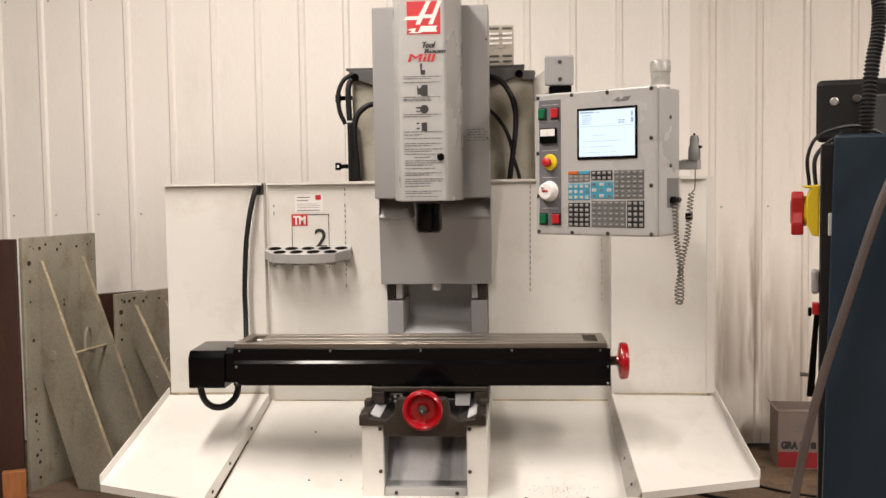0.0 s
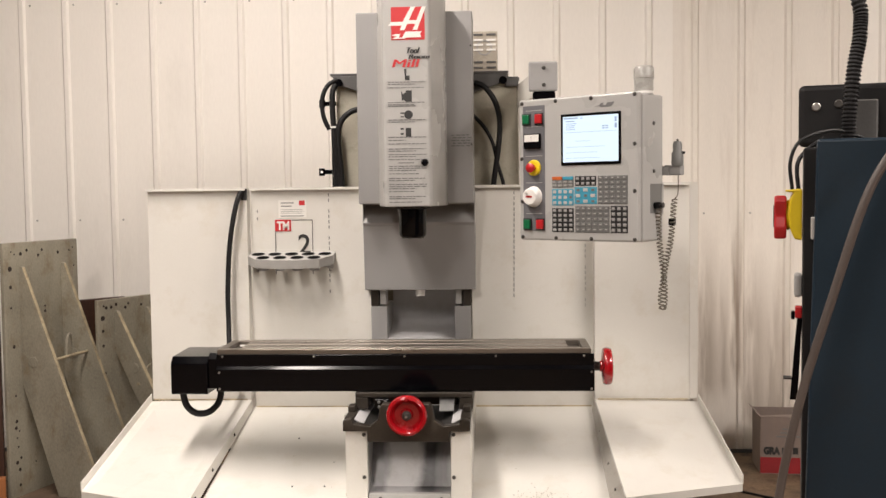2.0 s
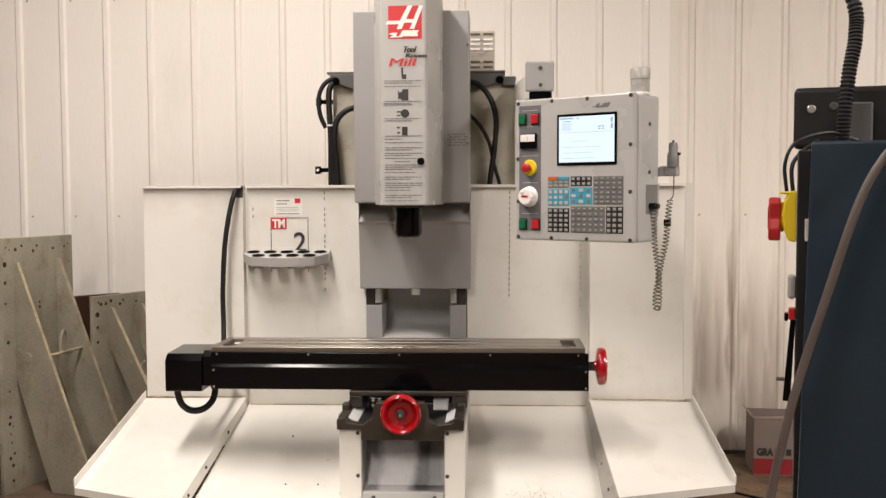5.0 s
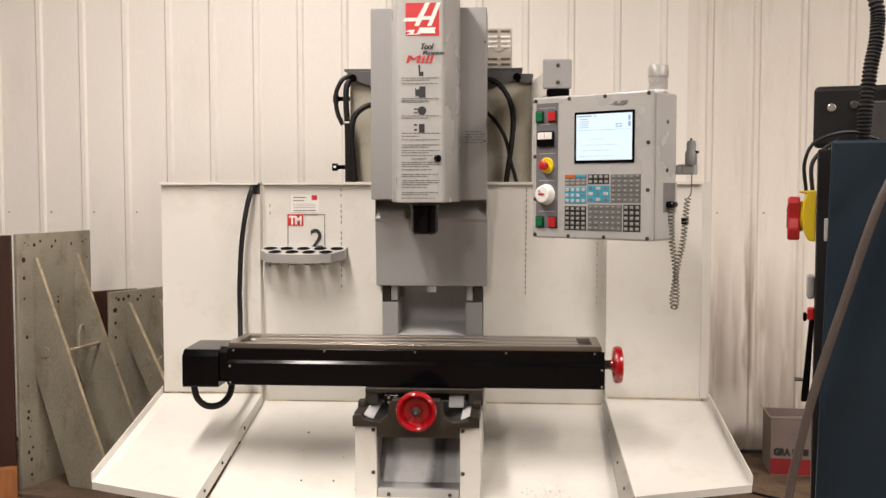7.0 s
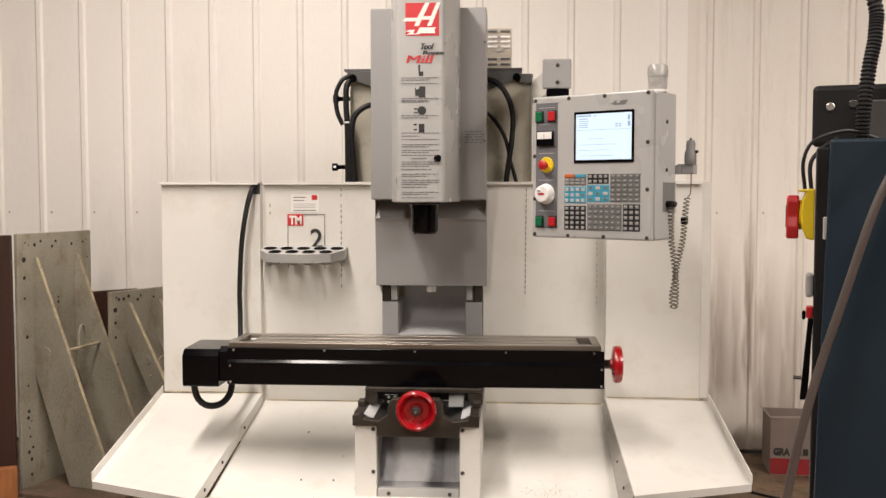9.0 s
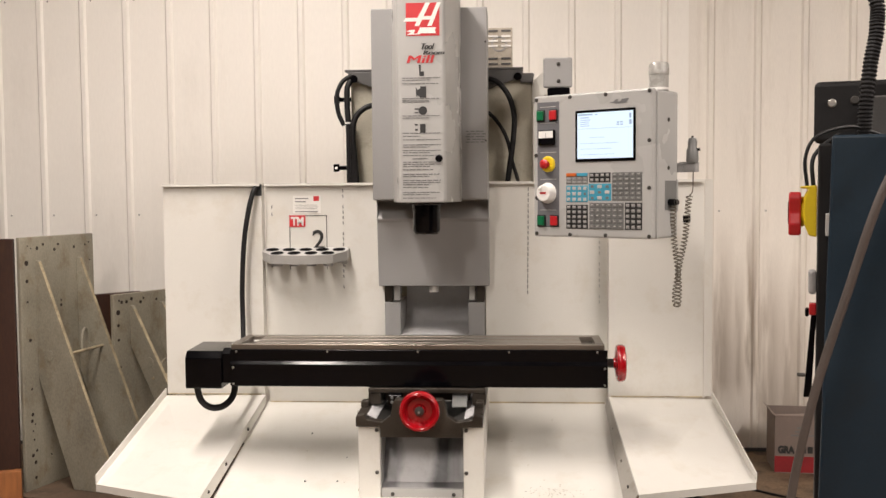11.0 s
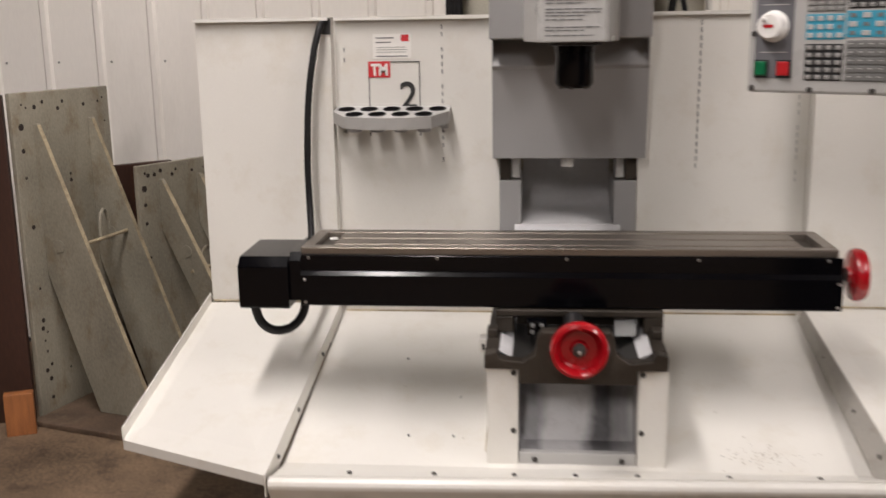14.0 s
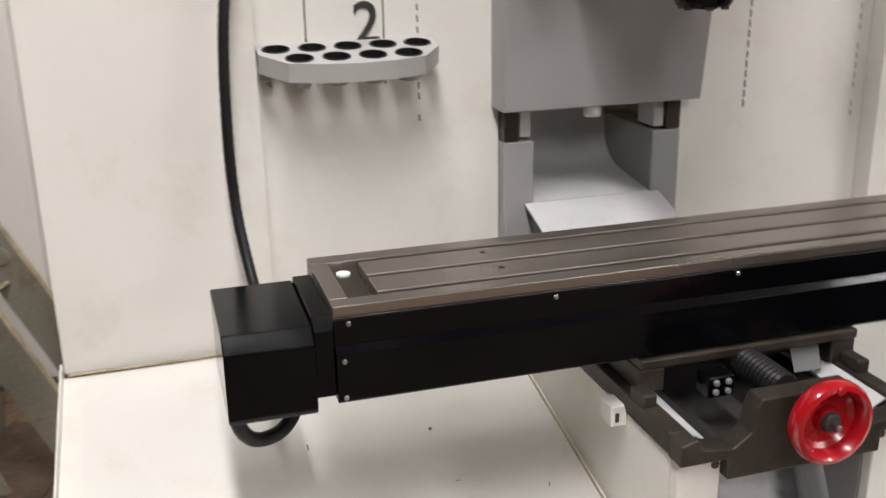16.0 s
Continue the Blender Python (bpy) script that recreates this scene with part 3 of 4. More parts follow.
for dx in (-0.012, 0.012):
    for dz in (-0.009, 0.009):
        share("fitting", nip, grease, pose(-0.100 + dx, 3.905, 0.692 + dz, 90, 0, 0))
clamp = part("stop_bracket", box(-0.262, -0.2305, 4.003, 4.053, 0.588, 0.630, 0.003), CREAM, mill)
part("slot", box(-0.254, -0.247, 4.001, 4.004, 0.598, 0.616), INK, clamp)

# table
TX0, TX1, TY0, TY1, TZ = -0.762, 0.700, 4.012, 4.268, 0.889
table = part("table", box(TX0, TX1, TY0 + 0.004, TY1, 0.795, TZ - 0.022, 0.002), STEEL, mill, "oiled steel table with slots")
bars = [(TY0, 4.046), (4.060, 4.131), (4.145, 4.216), (4.230, TY1)]
for y0, y1 in bars:
    first = y0 == TY0 or y1 == TY1
    part("table_land", box(TX0 if first else TX0 + 0.085, TX1 if first else TX1 - 0.085, y0, y1, TZ - 0.0215, TZ, 0.0025), STEEL, table)
for x0, x1 in ((TX0, TX0 + 0.032), (TX1 - 0.032, TX1)):
    part("table_end", box(x0, x1, 4.0465, 4.2295, TZ - 0.0215, TZ, 0.0015), STEEL, table)
for x0, x1 in ((TX0 + 0.033, TX0 + 0.084), (TX1 - 0.084, TX1 - 0.033)):
    part("coolant_trough", box(x0, x1, 4.047, 4.229, TZ - 0.0217, TZ - 0.017), OILY, table)
part("drain_plug", rod(0.013, 0.004, pose(TX0 + 0.055, 4.20, TZ - 0.0168), 14), WHITE, table)
for x, y in ((-0.44, 4.10), (-0.445, 4.19)):
    part("table_pad", rod(0.006, 0.0006, pose(x, y, TZ + 0.0003), 12), OILY, table)
apron = part("apron", prism([(4.011, 0.868), (4.003, 0.868), (4.003, 0.823), (3.992, 0.811), (3.992, 0.728), (3.996, 0.724), (4.255, 0.724), (4.255, 0.79), (4.011, 0.79)], "x", TX0 - 0.001, 0.711, 0.0015), BLACK, mill, "gloss black sheet-metal table apron")
ap_screw = screw_mesh(0.0045, 0.004)
ap_screw.materials.append(BOLT)
for x in (-0.739, -0.377, -0.021, 0.333, 0.672):
    share("screw", ap_screw, apron, pose(x, 4.002, 0.861, 90, 0, 0))
for x, z in ((-0.75, 0.80), (-0.75, 0.735), (0.70, 0.80), (0.70, 0.735)):
    share("screw", ap_screw, apron, pose(x, 3.991, z, 90, 0, 0))
motor = part("motor_box", prism([(3.988, 0.724), (3.988, 0.836), (4.014, 0.861), (4.225, 0.866), (4.225, 0.714), (3.992, 0.714)], "x", -0.942, -0.797, 0.003), BLACK, mill, "black sheet-metal axis motor cover")
part("neck", prism([(4.003, 0.735), (4.003, 0.851), (4.025, 0.872), (4.22, 0.874), (4.22, 0.735)], "x", -0.7965, -0.7635, 0.002), BLACK, motor)
part("motor_cable", tube(smooth_path([(-0.926, 4.08, 0.735), (-0.926, 4.09, 0.690), (-0.914, 4.10, 0.642), (-0.884, 4.125, 0.610), (-0.838, 4.15, 0.612), (-0.805, 4.18, 0.652), (-0.796, 4.19, 0.74)]), 0.0135, 12), RUBBER, mill, smooth=True)
hose = smooth_path([(-0.800, 4.68, 1.50), (-0.805, 4.64, 1.508), (-0.815, 4.60, 1.49), (-0.835, 4.58, 1.40), (-0.855, 4.568, 1.25), (-0.863, 4.555, 1.05), (-0.858, 4.54, 0.90), (-0.845, 4.48, 0.79), (-0.84, 4.38, 0.75), (-0.85, 4.23, 0.76)], 16)
part("cable_conduit", tube(hose, lambda i: 0.0108 + 0.0010 * (i % 2), 12), RUBBER, mill, "black ribbed cable conduit", smooth=True)


def handwheel(m, r):
    w = part("handwheel", lathe([(0, 0.000), (0.020, 0.000), (0.024, -0.012), (r - 0.030, -0.013), (r - 0.022, -0.006), (r - 0.020, 0.012), (r - 0.012, 0.020), (r - 0.004, 0.017), (r, 0.008),
                                 (r, -0.006), (r - 0.005, -0.014), (r - 0.014, -0.015), (r - 0.024, -0.017), (0.022, -0.020), (0.02, -0.026), (0, -0.026)], 48), RED, mill, "gloss red handwheel", smooth=True)
    w.matrix_basis = m
    part("hub", lathe([(0, 0.022), (0.006, 0.022), (0.007, 0.012), (0.015, 0.010), (0.018, 0.004), (0.018, -0.06), (0, -0.06)], 20), DARK_BOLT, w, smooth=True)
    part("hub_nut", rod(0.005, 0.006, pose(0, 0, 0.022), 8, 0.001), BOLT, w)
    part("grip_seat", lathe([(0, 0.0225), (0.006, 0.0225), (0.008, 0.019), (0.008, 0.010), (0, 0.010)], 14, pose(0.0, r - 0.012, 0.0)), RED, w, smooth=True)
    return w


handwheel(pose(0.007, 3.752, 0.684, 90, 0, 0), 0.075)
handwheel(pose(0.765, 4.072, 0.808, 0, 90, 0), 0.073)
part("axis_shaft", rod(0.009, 0.06, pose(0.705, 4.072, 0.808, 0, 90, 0), 14), DARK_BOLT, mill, smooth=True)

# column, way cover and head
for x0, x1 in ((-0.232, -0.159), (0.147, 0.222)):
    part("column_foot", box(x0, x1, 4.652, 4.92, 0.6, 0.982, 0.004), GREY, mill)
part("column_recess", prism([(4.653, 0.60), (4.653, 0.834), (4.80, 0.850), (4.85, 0.860), (4.88, 0.876), (4.90, 0.900), (4.912, 0.935), (4.917, 0.98), (4.918, 1.068), (4.923, 1.068), (4.923, 0.60)], "x", -0.1585, 0.1465), RECESS_SHEET, mill, "pale grey curved chip sheet in the column", smooth=True)
part("chip_apron", prism([(4.47, 0.775), (4.650, 0.833), (4.650, 0.828), (4.475, 0.772), (4.475, 0.61), (4.47, 0.61)], "x", -0.181, 0.170), RECESS_SHEET, mill, "pale grey sloping chip sheet")
for x0, x1, u0, u1 in ((-0.232, -0.196, -0.192, -0.164), (0.184, 0.222, 0.152, 0.180)):
    part("way_bracket", box(x0, x1, 4.654, 4.74, 0.983, 1.060, 0.003), OILY, mill)
    part("way_block", box(u0, u1, 4.660, 4.74, 0.990, 1.060, 0.003), LIGHT_GREY, mill)
part("stop_plug", rod(0.021, 0.05, pose(-0.008, 4.664, 1.028), 16, 0.003), WHITE, mill, smooth=True)
for x0 in (-0.2515, 0.2415):
    part("cover_side", prism([(4.575, 1.352), (4.565, 1.3605), (4.565, 1.4465), (4.628, 1.4465), (4.628, 1.441)], "x", x0, x0 + 0.003), GREY, mill)
part("column_cover", prism([(4.606, 1.061), (4.570, 1.352), (4.562, 1.358), (4.560, 1.364), (4.628, 1.44), (4.628, 1.50), (4.688, 1.50), (4.688, 1.061)], "x", -0.252, 0.245, 0.003), GREY, mill)
part("head_shell", box(-0.256, 0.243, 4.475, 4.687, 1.447, 2.268, 0.005), GREY, mill)
hood = part("head_cover", prism([(-0.147, 4.474), (-0.147, 4.325), (-0.143, 4.30), (-0.104, 4.122), (-0.094, 4.112), (0.078, 4.112), (0.088, 4.122), (0.127, 4.30), (0.131, 4.325), (0.131, 4.474)], "z", 1.440, 2.31, 0.004), LIGHT_GREY, mill)
spindle = part("spindle_nose", lathe([(0, -0.128), (0.028, -0.128), (0.03, -0.122), (0.05, -0.122), (0.055, -0.112), (0.055, -0.03), (0.058, -0.028), (0.058, 0.0), (0, 0.0)], 40, pose(0.0, 4.215, 1.4395)), BLACK, mill, smooth=True)
for i in range(6):
    a = i * math.pi / 3 + 0.3
    part("drive_key", box(-0.006, 0.006, -0.006, 0.006, -0.008, 0.0, 0.001), DARK_BOLT, spindle).matrix_basis = pose(0.04 * math.cos(a), 4.215 + 0.04 * math.sin(a), 1.318)
part("spindle_ring", lathe([(0.07, 0), (0.075, -0.008), (0.06, -0.010), (0.058, 0)], 32, pose(0.0, 4.215, 1.4395)), DARK_GREY, mill, smooth=True)

# print on the head cover
FY = 4.1115


def print_bar(x0, x1, z0, z1, mat=INK, parent=hood, y=FY, name="print_bar"):
    return part(name, box(x0, x1, y - 0.0010, y - 0.0002, z0, z1), mat, parent)


print_bar(-0.066, 0.066, 2.094, 2.222, SIGN_RED, name="emblem")
for pts in ([(-0.078, 2.150), (-0.066, 2.164), (-0.02, 2.164), (0.012, 2.222), (0.030, 2.222), (0.004, 2.170), (0.034, 2.170), (0.056, 2.222), (0.072, 2.222), (0.036, 2.132), (0.018, 2.132), (0.030, 2.156), (-0.002, 2.156), (-0.014, 2.132), (-0.032, 2.132), (-0.024, 2.150)],
            [(-0.066, 2.112), (-0.050, 2.117), (-0.03, 2.117), (-0.036, 2.103), (-0.022, 2.103), (-0.010, 2.126), (0.055, 2.126), (0.048, 2.117), (0.052, 2.103), (-0.008, 2.103), (-0.012, 2.099), (-0.062, 2.099), (-0.044, 2.108)]):
    part("emblem_shape", prism(pts, "y", FY - 0.0022, FY - 0.0012), PAPER, hood)
for word, size, x, z, w_, mat in (("Tool", 0.034, -0.012, 2.041, 0.048, INK), ("Room", 0.022, -0.002, 2.021, 0.080, INK), ("Mill", 0.044, -0.070, 1.988, 0.098, SIGN_RED)):
    # heavy slanted type: three strokes side by side, each a little prouder
    for k in range(3):
        t_ = lettering("lettering", word, size, pose(x + 0.0016 * k, FY - 0.0012 - 0.0003 * k, z, 90, 0, 0), mat, hood, width=w_)
        for v in t_.data.vertices:
            v.co.x += 0.3 * v.co.y
for z, k in ((1.959, 0), (1.875, 1), (1.802, 2), (1.738, 3)):
    if k == 0:
        part("pictogram", prism([(-0.017, z + 0.022), (-0.008, z + 0.022), (-0.009, z - 0.004), (0.004, z - 0.004), (0.004, z - 0.022), (-0.014, z - 0.022)], "y", FY - 0.001, FY - 0.0002), INK, hood)
    elif k == 1:
        part("pictogram", prism([(-0.03, z + 0.02), (-0.022, z + 0.008), (-0.012, z + 0.015), (-0.012, z + 0.022), (0.012, z + 0.022), (0.012, z - 0.022), (-0.012, z - 0.022), (-0.02, z - 0.014), (-0.028, z - 0.018)], "y", FY - 0.001, FY - 0.0002), INK, hood)
    elif k == 2:
        part("pictogram", lathe([(0, 0.001), (0.017, 0.001), (0.017, 0), (0, 0)], 20, pose(-0.002, FY - 0.0002, z, 90, 0, 0)), INK, hood)
        print_bar(-0.034, -0.018, z + 0.004, z + 0.009)
        print_bar(-0.034, -0.020, z - 0.010, z - 0.006)
    else:
        print_bar(-0.014, 0.008, z - 0.022, z + 0.012, name="pictogram")
        print_bar(-0.034, -0.022, z + 0.006, z + 0.012)
        print_bar(-0.034, -0.022, z - 0.014, z - 0.008)
rng = random.Random(4)
for z0, rows, wide in ((1.930, 2, 0.150), (1.908, 1, 0.142), (1.850, 2, 0.145), (1.836, 1, 0.11), (1.782, 2, 0.146), (1.714, 1, 0.148), (1.702, 1, 0.07), (1.688, 1, 0.150), (1.668, 2, 0.150),
                       (1.646, 2, 0.150), (1.626, 1, 0.146), (1.600, 3, 0.150), (1.570, 1, 0.12), (1.552, 2, 0.145), (1.528, 3, 0.150), (1.500, 1, 0.10), (1.480, 2, 0.145), (1.458, 1, 0.13)):
    for r in range(rows):
        x, z = -0.083, z0 - r * 0.0085
        end = -0.083 + wide * (1 if r < rows - 1 or rows == 1 else 0.72)
        while x < end:
            w_ = rng.uniform(0.008, 0.026)
            print_bar(x, min(x + w_, end), z - 0.0016, z + 0.0016, GREY_INK)
            x += w_ + 0.0035
print_bar(-0.045, 0.018, 1.6115, 1.6145, GREY_INK)
part("knob", lathe([(0, 0.014), (0.009, 0.014), (0.0125, 0.010), (0.0125, 0.002), (0.015, 0), (0, 0)], 18, pose(0.060, FY, 1.614, 90, 0, 0)), BLACK, hood, smooth=True)
shell = bpy.data.objects["head_shell"]
for k in range(5):
    x0 = 0.150 + 0.006 * (k % 2)
    for j in range(4):
        print_bar(x0 + j * 0.021, x0 + j * 0.021 + (0.017 if (j + k) % 3 else 0.012), 1.738 - k * 0.0115, 1.742 - k * 0.0115, GREY_INK, shell, 4.4748)
part("knob", rod(0.004, 0.006, pose(0.236, 4.4745, 2.12, 90, 0, 0), 10), DARK_BOLT, shell)
part("knob", rod(0.004, 0.006, pose(0.236, 4.4745, 1.70, 90, 0, 0), 10), DARK_BOLT, shell)

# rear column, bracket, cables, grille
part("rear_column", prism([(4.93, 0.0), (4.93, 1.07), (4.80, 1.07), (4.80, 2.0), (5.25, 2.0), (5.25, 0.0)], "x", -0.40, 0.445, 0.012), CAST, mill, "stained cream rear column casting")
part("top_bracket", prism([(-0.405, 2.002), (-0.405, 2.035), (0.392, 2.035), (0.392, 2.0), (0.24, 1.95), (-0.25, 1.95)], "y", 4.765, 4.798, 0.003), DARK_GREY, mill)
part("cap_plate", box(-0.42, 0.40, 4.765, 5.2, 2.036, 2.046, 0.002), DARK_GREY, mill)
for x in (-0.378, 0.375):
    part("pivot_bolt", rod(0.018, 0.012, pose(x, 4.765, 2.003, 90, 0, 0), 16, 0.002), BLACK, mill)
part("column_trim", box(0.446, 0.462, 4.76, 4.81, 1.53, 2.0, 0.003), CREAM, mill)
part("clip_mount", box(0.385, 0.45, 4.77, 4.80, 1.975, 2.02, 0.008), DARK_GREY, mill)
vent = part("vent_box", box(0.238, 0.352, 4.86, 4.95, 2.048, 2.240, 0.003), VENT_PAINT, mill, "small grimy beige louvred vent box")
for r, z in enumerate((2.225, 2.200, 2.178, 2.155, 2.098, 2.073)):
    for x in (0.262, 0.322):
        part("louvre", box(x - 0.022, x + 0.022, 4.856, 4.8585, z - 0.0045, z + 0.0045, 0.001), DARK_GREY if r in (0, 4, 5) else WHITE, vent)
part("cooling_fan", lathe([(0.03, 0.002), (0.036, 0.002), (0.036, 0), (0.03, 0)], 18, pose(0.29, 4.859, 2.165, 90, 0, 0)), GREY, vent)
part("cable", tube(smooth_path([(-0.385, 4.76, 2.02), (-0.43, 4.755, 1.99), (-0.455, 4.75, 1.93), (-0.450, 4.75, 1.85), (-0.425, 4.755, 1.79)]), 0.0105, 10), RUBBER, mill, smooth=True)
part("cable", tube(smooth_path([(-0.375, 4.78, 2.015), (-0.405, 4.755, 1.97), (-0.408, 4.75, 1.88), (-0.402, 4.75, 1.75), (-0.402, 4.755, 1.50), (-0.402, 4.755, 1.40)]), 0.0135, 12), RUBBER, mill, smooth=True)
part("cable", tube(smooth_path([(-0.25, 4.755, 1.885), (-0.32, 4.74, 1.87), (-0.37, 4.735, 1.82), (-0.382, 4.735, 1.74), (-0.372, 4.74, 1.60), (-0.365, 4.755, 1.40)]), 0.0135, 12), RUBBER, mill, smooth=True)
part("cable", tube(smooth_path([(-0.388, 4.745, 1.76), (-0.385, 4.74, 1.60), (-0.385, 4.755, 1.40)]), 0.010, 10), RUBBER, mill, smooth=True)
part("cable", tube(smooth_path([(0.22, 4.75, 2.0), (0.285, 4.74, 1.975), (0.335, 4.735, 1.91), (0.358, 4.735, 1.82), (0.352, 4.735, 1.70), (0.335, 4.745, 1.58), (0.315, 4.755, 1.42)]), 0.0125, 12), RUBBER, mill, smooth=True)
part("cable", tube(smooth_path([(0.22, 4.752, 1.86), (0.28, 4.748, 1.80), (0.325, 4.745, 1.72), (0.348, 4.75, 1.62), (0.375, 4.755, 1.52), (0.380, 4.76, 1.40)]), 0.0085, 10), RUBBER, mill, smooth=True)
part("cable_tie", lathe([(0.018, -0.004), (0.019, 0.004)], 12, pose(-0.402, 4.75, 1.80)), WHITE, mill)
for x, z in ((-0.475, 1.597), (-0.468, 1.915)):
    b = part("cable_clip", box(x - 0.014, x + 0.014, 4.82, 4.826, z - 0.018, z + 0.018, 0.002), BLACK, mill)
    part("clip_screw", rod(0.006, 0.004, pose(x, 4.82, z, 90, 0, 0), 10), WHITE, b)
    part("clip_arm", box(x + 0.01, -0.39, 4.826, 4.832, z - 0.01, z + 0.01), BLACK, b)

# pendant arm
part("pendant_arm", prism([(0.440, 4.80), (0.50, 4.82), (0.565, 4.10), (0.52, 4.09)], "z", 1.880, 1.985, 0.004), CREAM, mill)
armcap = part("arm_cap", box(0.470, 0.580, 4.055, 4.09, 1.880, 1.993, 0.006), GREY, mill)
for z in (1.968, 1.903):
    share("screw", post_screw, armcap, pose(0.527, 4.054, z, 90, 0, 0))
part("arm_stem", box(0.485, 0.572, 4.062, 4.12, 1.70, 1.879, 0.006), BLACK, mill)

# tool holder rack, tilted towards the operator; the holes go right through
def holed_plate(rim, centres, r, z0, z1, n=28):
    bm = bmesh.new()
    loops = [[bm.verts.new((x, y, z1)) for x, y in rim]]
    for cx, cy in centres:
        loops.append([bm.verts.new((cx + r * math.cos(2 * math.pi * k / n), cy + r * math.sin(2 * math.pi * k / n), z1)) for k in range(n)])
    edges = [bm.edges.new((lp[k], lp[(k + 1) % len(lp)])) for lp in loops for k in range(len(lp))]
    bmesh.ops.triangle_fill(bm, edges=edges, use_beauty=True)
    top = bm.faces[:]
    low = {v: bm.verts.new((v.co.x, v.co.y, z0)) for v in bm.verts[:]}
    for f_ in top:
        bm.faces.new([low[v] for v in reversed(f_.verts[:])])
    for lp in loops:
        for k in range(len(lp)):
            a, b = lp[k], lp[(k + 1) % len(lp)]
            bm.faces.new((a, b, low[b], low[a]))
    return bm


rack = thing("tool_holder_rack", pose(-0.590, 4.69, 1.2305, 9, 0, 0), "grey plastic tool holder rack with nine holes, on the splash guard", "tool rack")
W, D = 0.193, 0.172
rim = [(-W, 0.0), (-W, -0.078), (-W + 0.05, -0.148), (-0.075, -0.166), (0.0, -D), (0.075, -0.166), (W - 0.05, -0.148), (W, -0.078), (W, 0.0)]
holes = [(-0.153 + i * 0.0765, -0.046) for i in range(5)] + [(-0.115 + i * 0.0767, -0.118) for i in range(4)]
part("rack_body", holed_plate(rim, holes, 0.0268, -0.040, 0.0), LIGHT_GREY, rack)
# black linings paint in the shade of the deep bores
sleeve = None
for hx, hy in holes:
    if sleeve is None:
        sleeve = part("sleeve", lathe([(0.0300, 0.0), (0.0290, 0.0022), (0.0262, 0.0022), (0.0258, -0.001), (0.0245, -0.0395), (0.0264, -0.0395)], 28), RUBBER, rack, "black lining in place of shade in the bore", smooth=True)
        sleeve.matrix_basis = pose(hx, hy, 0)
    else:
        share("sleeve", sleeve.data, rack, pose(hx, hy, 0))
    part("nub", lathe([(0.0255, -0.0405), (0.0235, -0.055), (0.0205, -0.055), (0.0215, -0.0405)], 20, pose(hx, hy, 0)), GREY, rack, smooth=True)
for sx in (-1, 1):
    part("bracket", box(sx * 0.17 - 0.014, sx * 0.17 + 0.014, -0.012, 0.002, -0.125, -0.05, 0.003), LIGHT_GREY, rack)
    for z in (-0.085, -0.112):
        share("screw", ap_screw, rack, pose(sx * 0.17, -0.012, z, 90, 0, 0))

# ---- control pendant ----
ped = thing("control_pendant", pose(0.431, 3.969, 1.311, 0, 0, -35.83), "grey operator control pendant with lit screen and keypad", "control panel")
PW, PH, PD = 0.500, 0.526, 0.185
part("housing", box(0.012, PW, 0.03, PD, 0.0, PH - 0.004, 0.008), LIGHT_GREY, ped)
part("face_plate", box(-0.002, PW - 0.004, 0.0, 0.029, 0.0, PH, 0.007), LIGHT_GREY, ped)
cap = screw_mesh(0.0075, 0.004)
cap.materials.append(DARK_BOLT)
for x, z in ((0.012, 0.512), (0.16, 0.514), (0.31, 0.514), (0.484, 0.516), (0.010, 0.305), (0.484, 0.345), (0.484, 0.18), (0.012, 0.145), (0.012, 0.012), (0.16, 0.010), (0.31, 0.010), (0.484, 0.010)):
    share("screw", cap, ped, pose(x, 0.0, z, 90, 0, 0))
for z in (0.39, 0.22):
    share("screw", cap, ped, pose(PW, 0.11, z + 0.03, 0, 90, 0))
part("control_strip", box(0.016, 0.113, -0.0015, 0.001, 0.036, 0.502, 0.0008), STRIP, ped)
for x, z, mat in ((0.033, 0.452, GREEN_BUTTON), (0.089, 0.452, RED_BUTTON), (0.035, 0.060, GREEN_BUTTON), (0.093, 0.060, RED_BUTTON)):
    b = part("push_button", box(x - 0.0145, x + 0.0145, -0.013, -0.0016, z - 0.0175, z + 0.0175, 0.003), mat, ped)
    part("bezel", box(x - 0.019, x + 0.019, -0.005, -0.0016, z - 0.022, z + 0.022, 0.002), DARK_KEY, b)
for z in (0.484, 0.424, 0.315, 0.215, 0.10):
    part("print_bar", box(0.03, 0.10, -0.0022, -0.0016, z - 0.001, z + 0.001), PALE_KEY, ped)
meter = part("load_meter", box(0.024, 0.098, -0.012, -0.0016, 0.342, 0.398, 0.003), BLACK, ped)
part("meter_dial", box(0.029, 0.093, -0.0135, -0.0122, 0.368, 0.394, 0.001), WHITE, meter)
part("needle", box(0.060, 0.061, -0.0142, -0.0136, 0.370, 0.388), INK, meter)
estop = part("emergency_stop", lathe([(0, 0.008), (0.026, 0.008), (0.030, 0.004), (0.030, 0), (0, 0)], 28, pose(0.066, -0.0016, 0.271, 90, 0, 0)), YELLOW, ped, "yellow emergency stop with red button", smooth=True)
part("stop_button", lathe([(0, 0.034), (0.010, 0.033), (0.0175, 0.028), (0.018, 0.022), (0.013, 0.016), (0.013, 0.008), (0, 0.008)], 26, pose(0.063, -0.0016, 0.271, 90, 0, 0)), RED_BUTTON, estop, smooth=True)
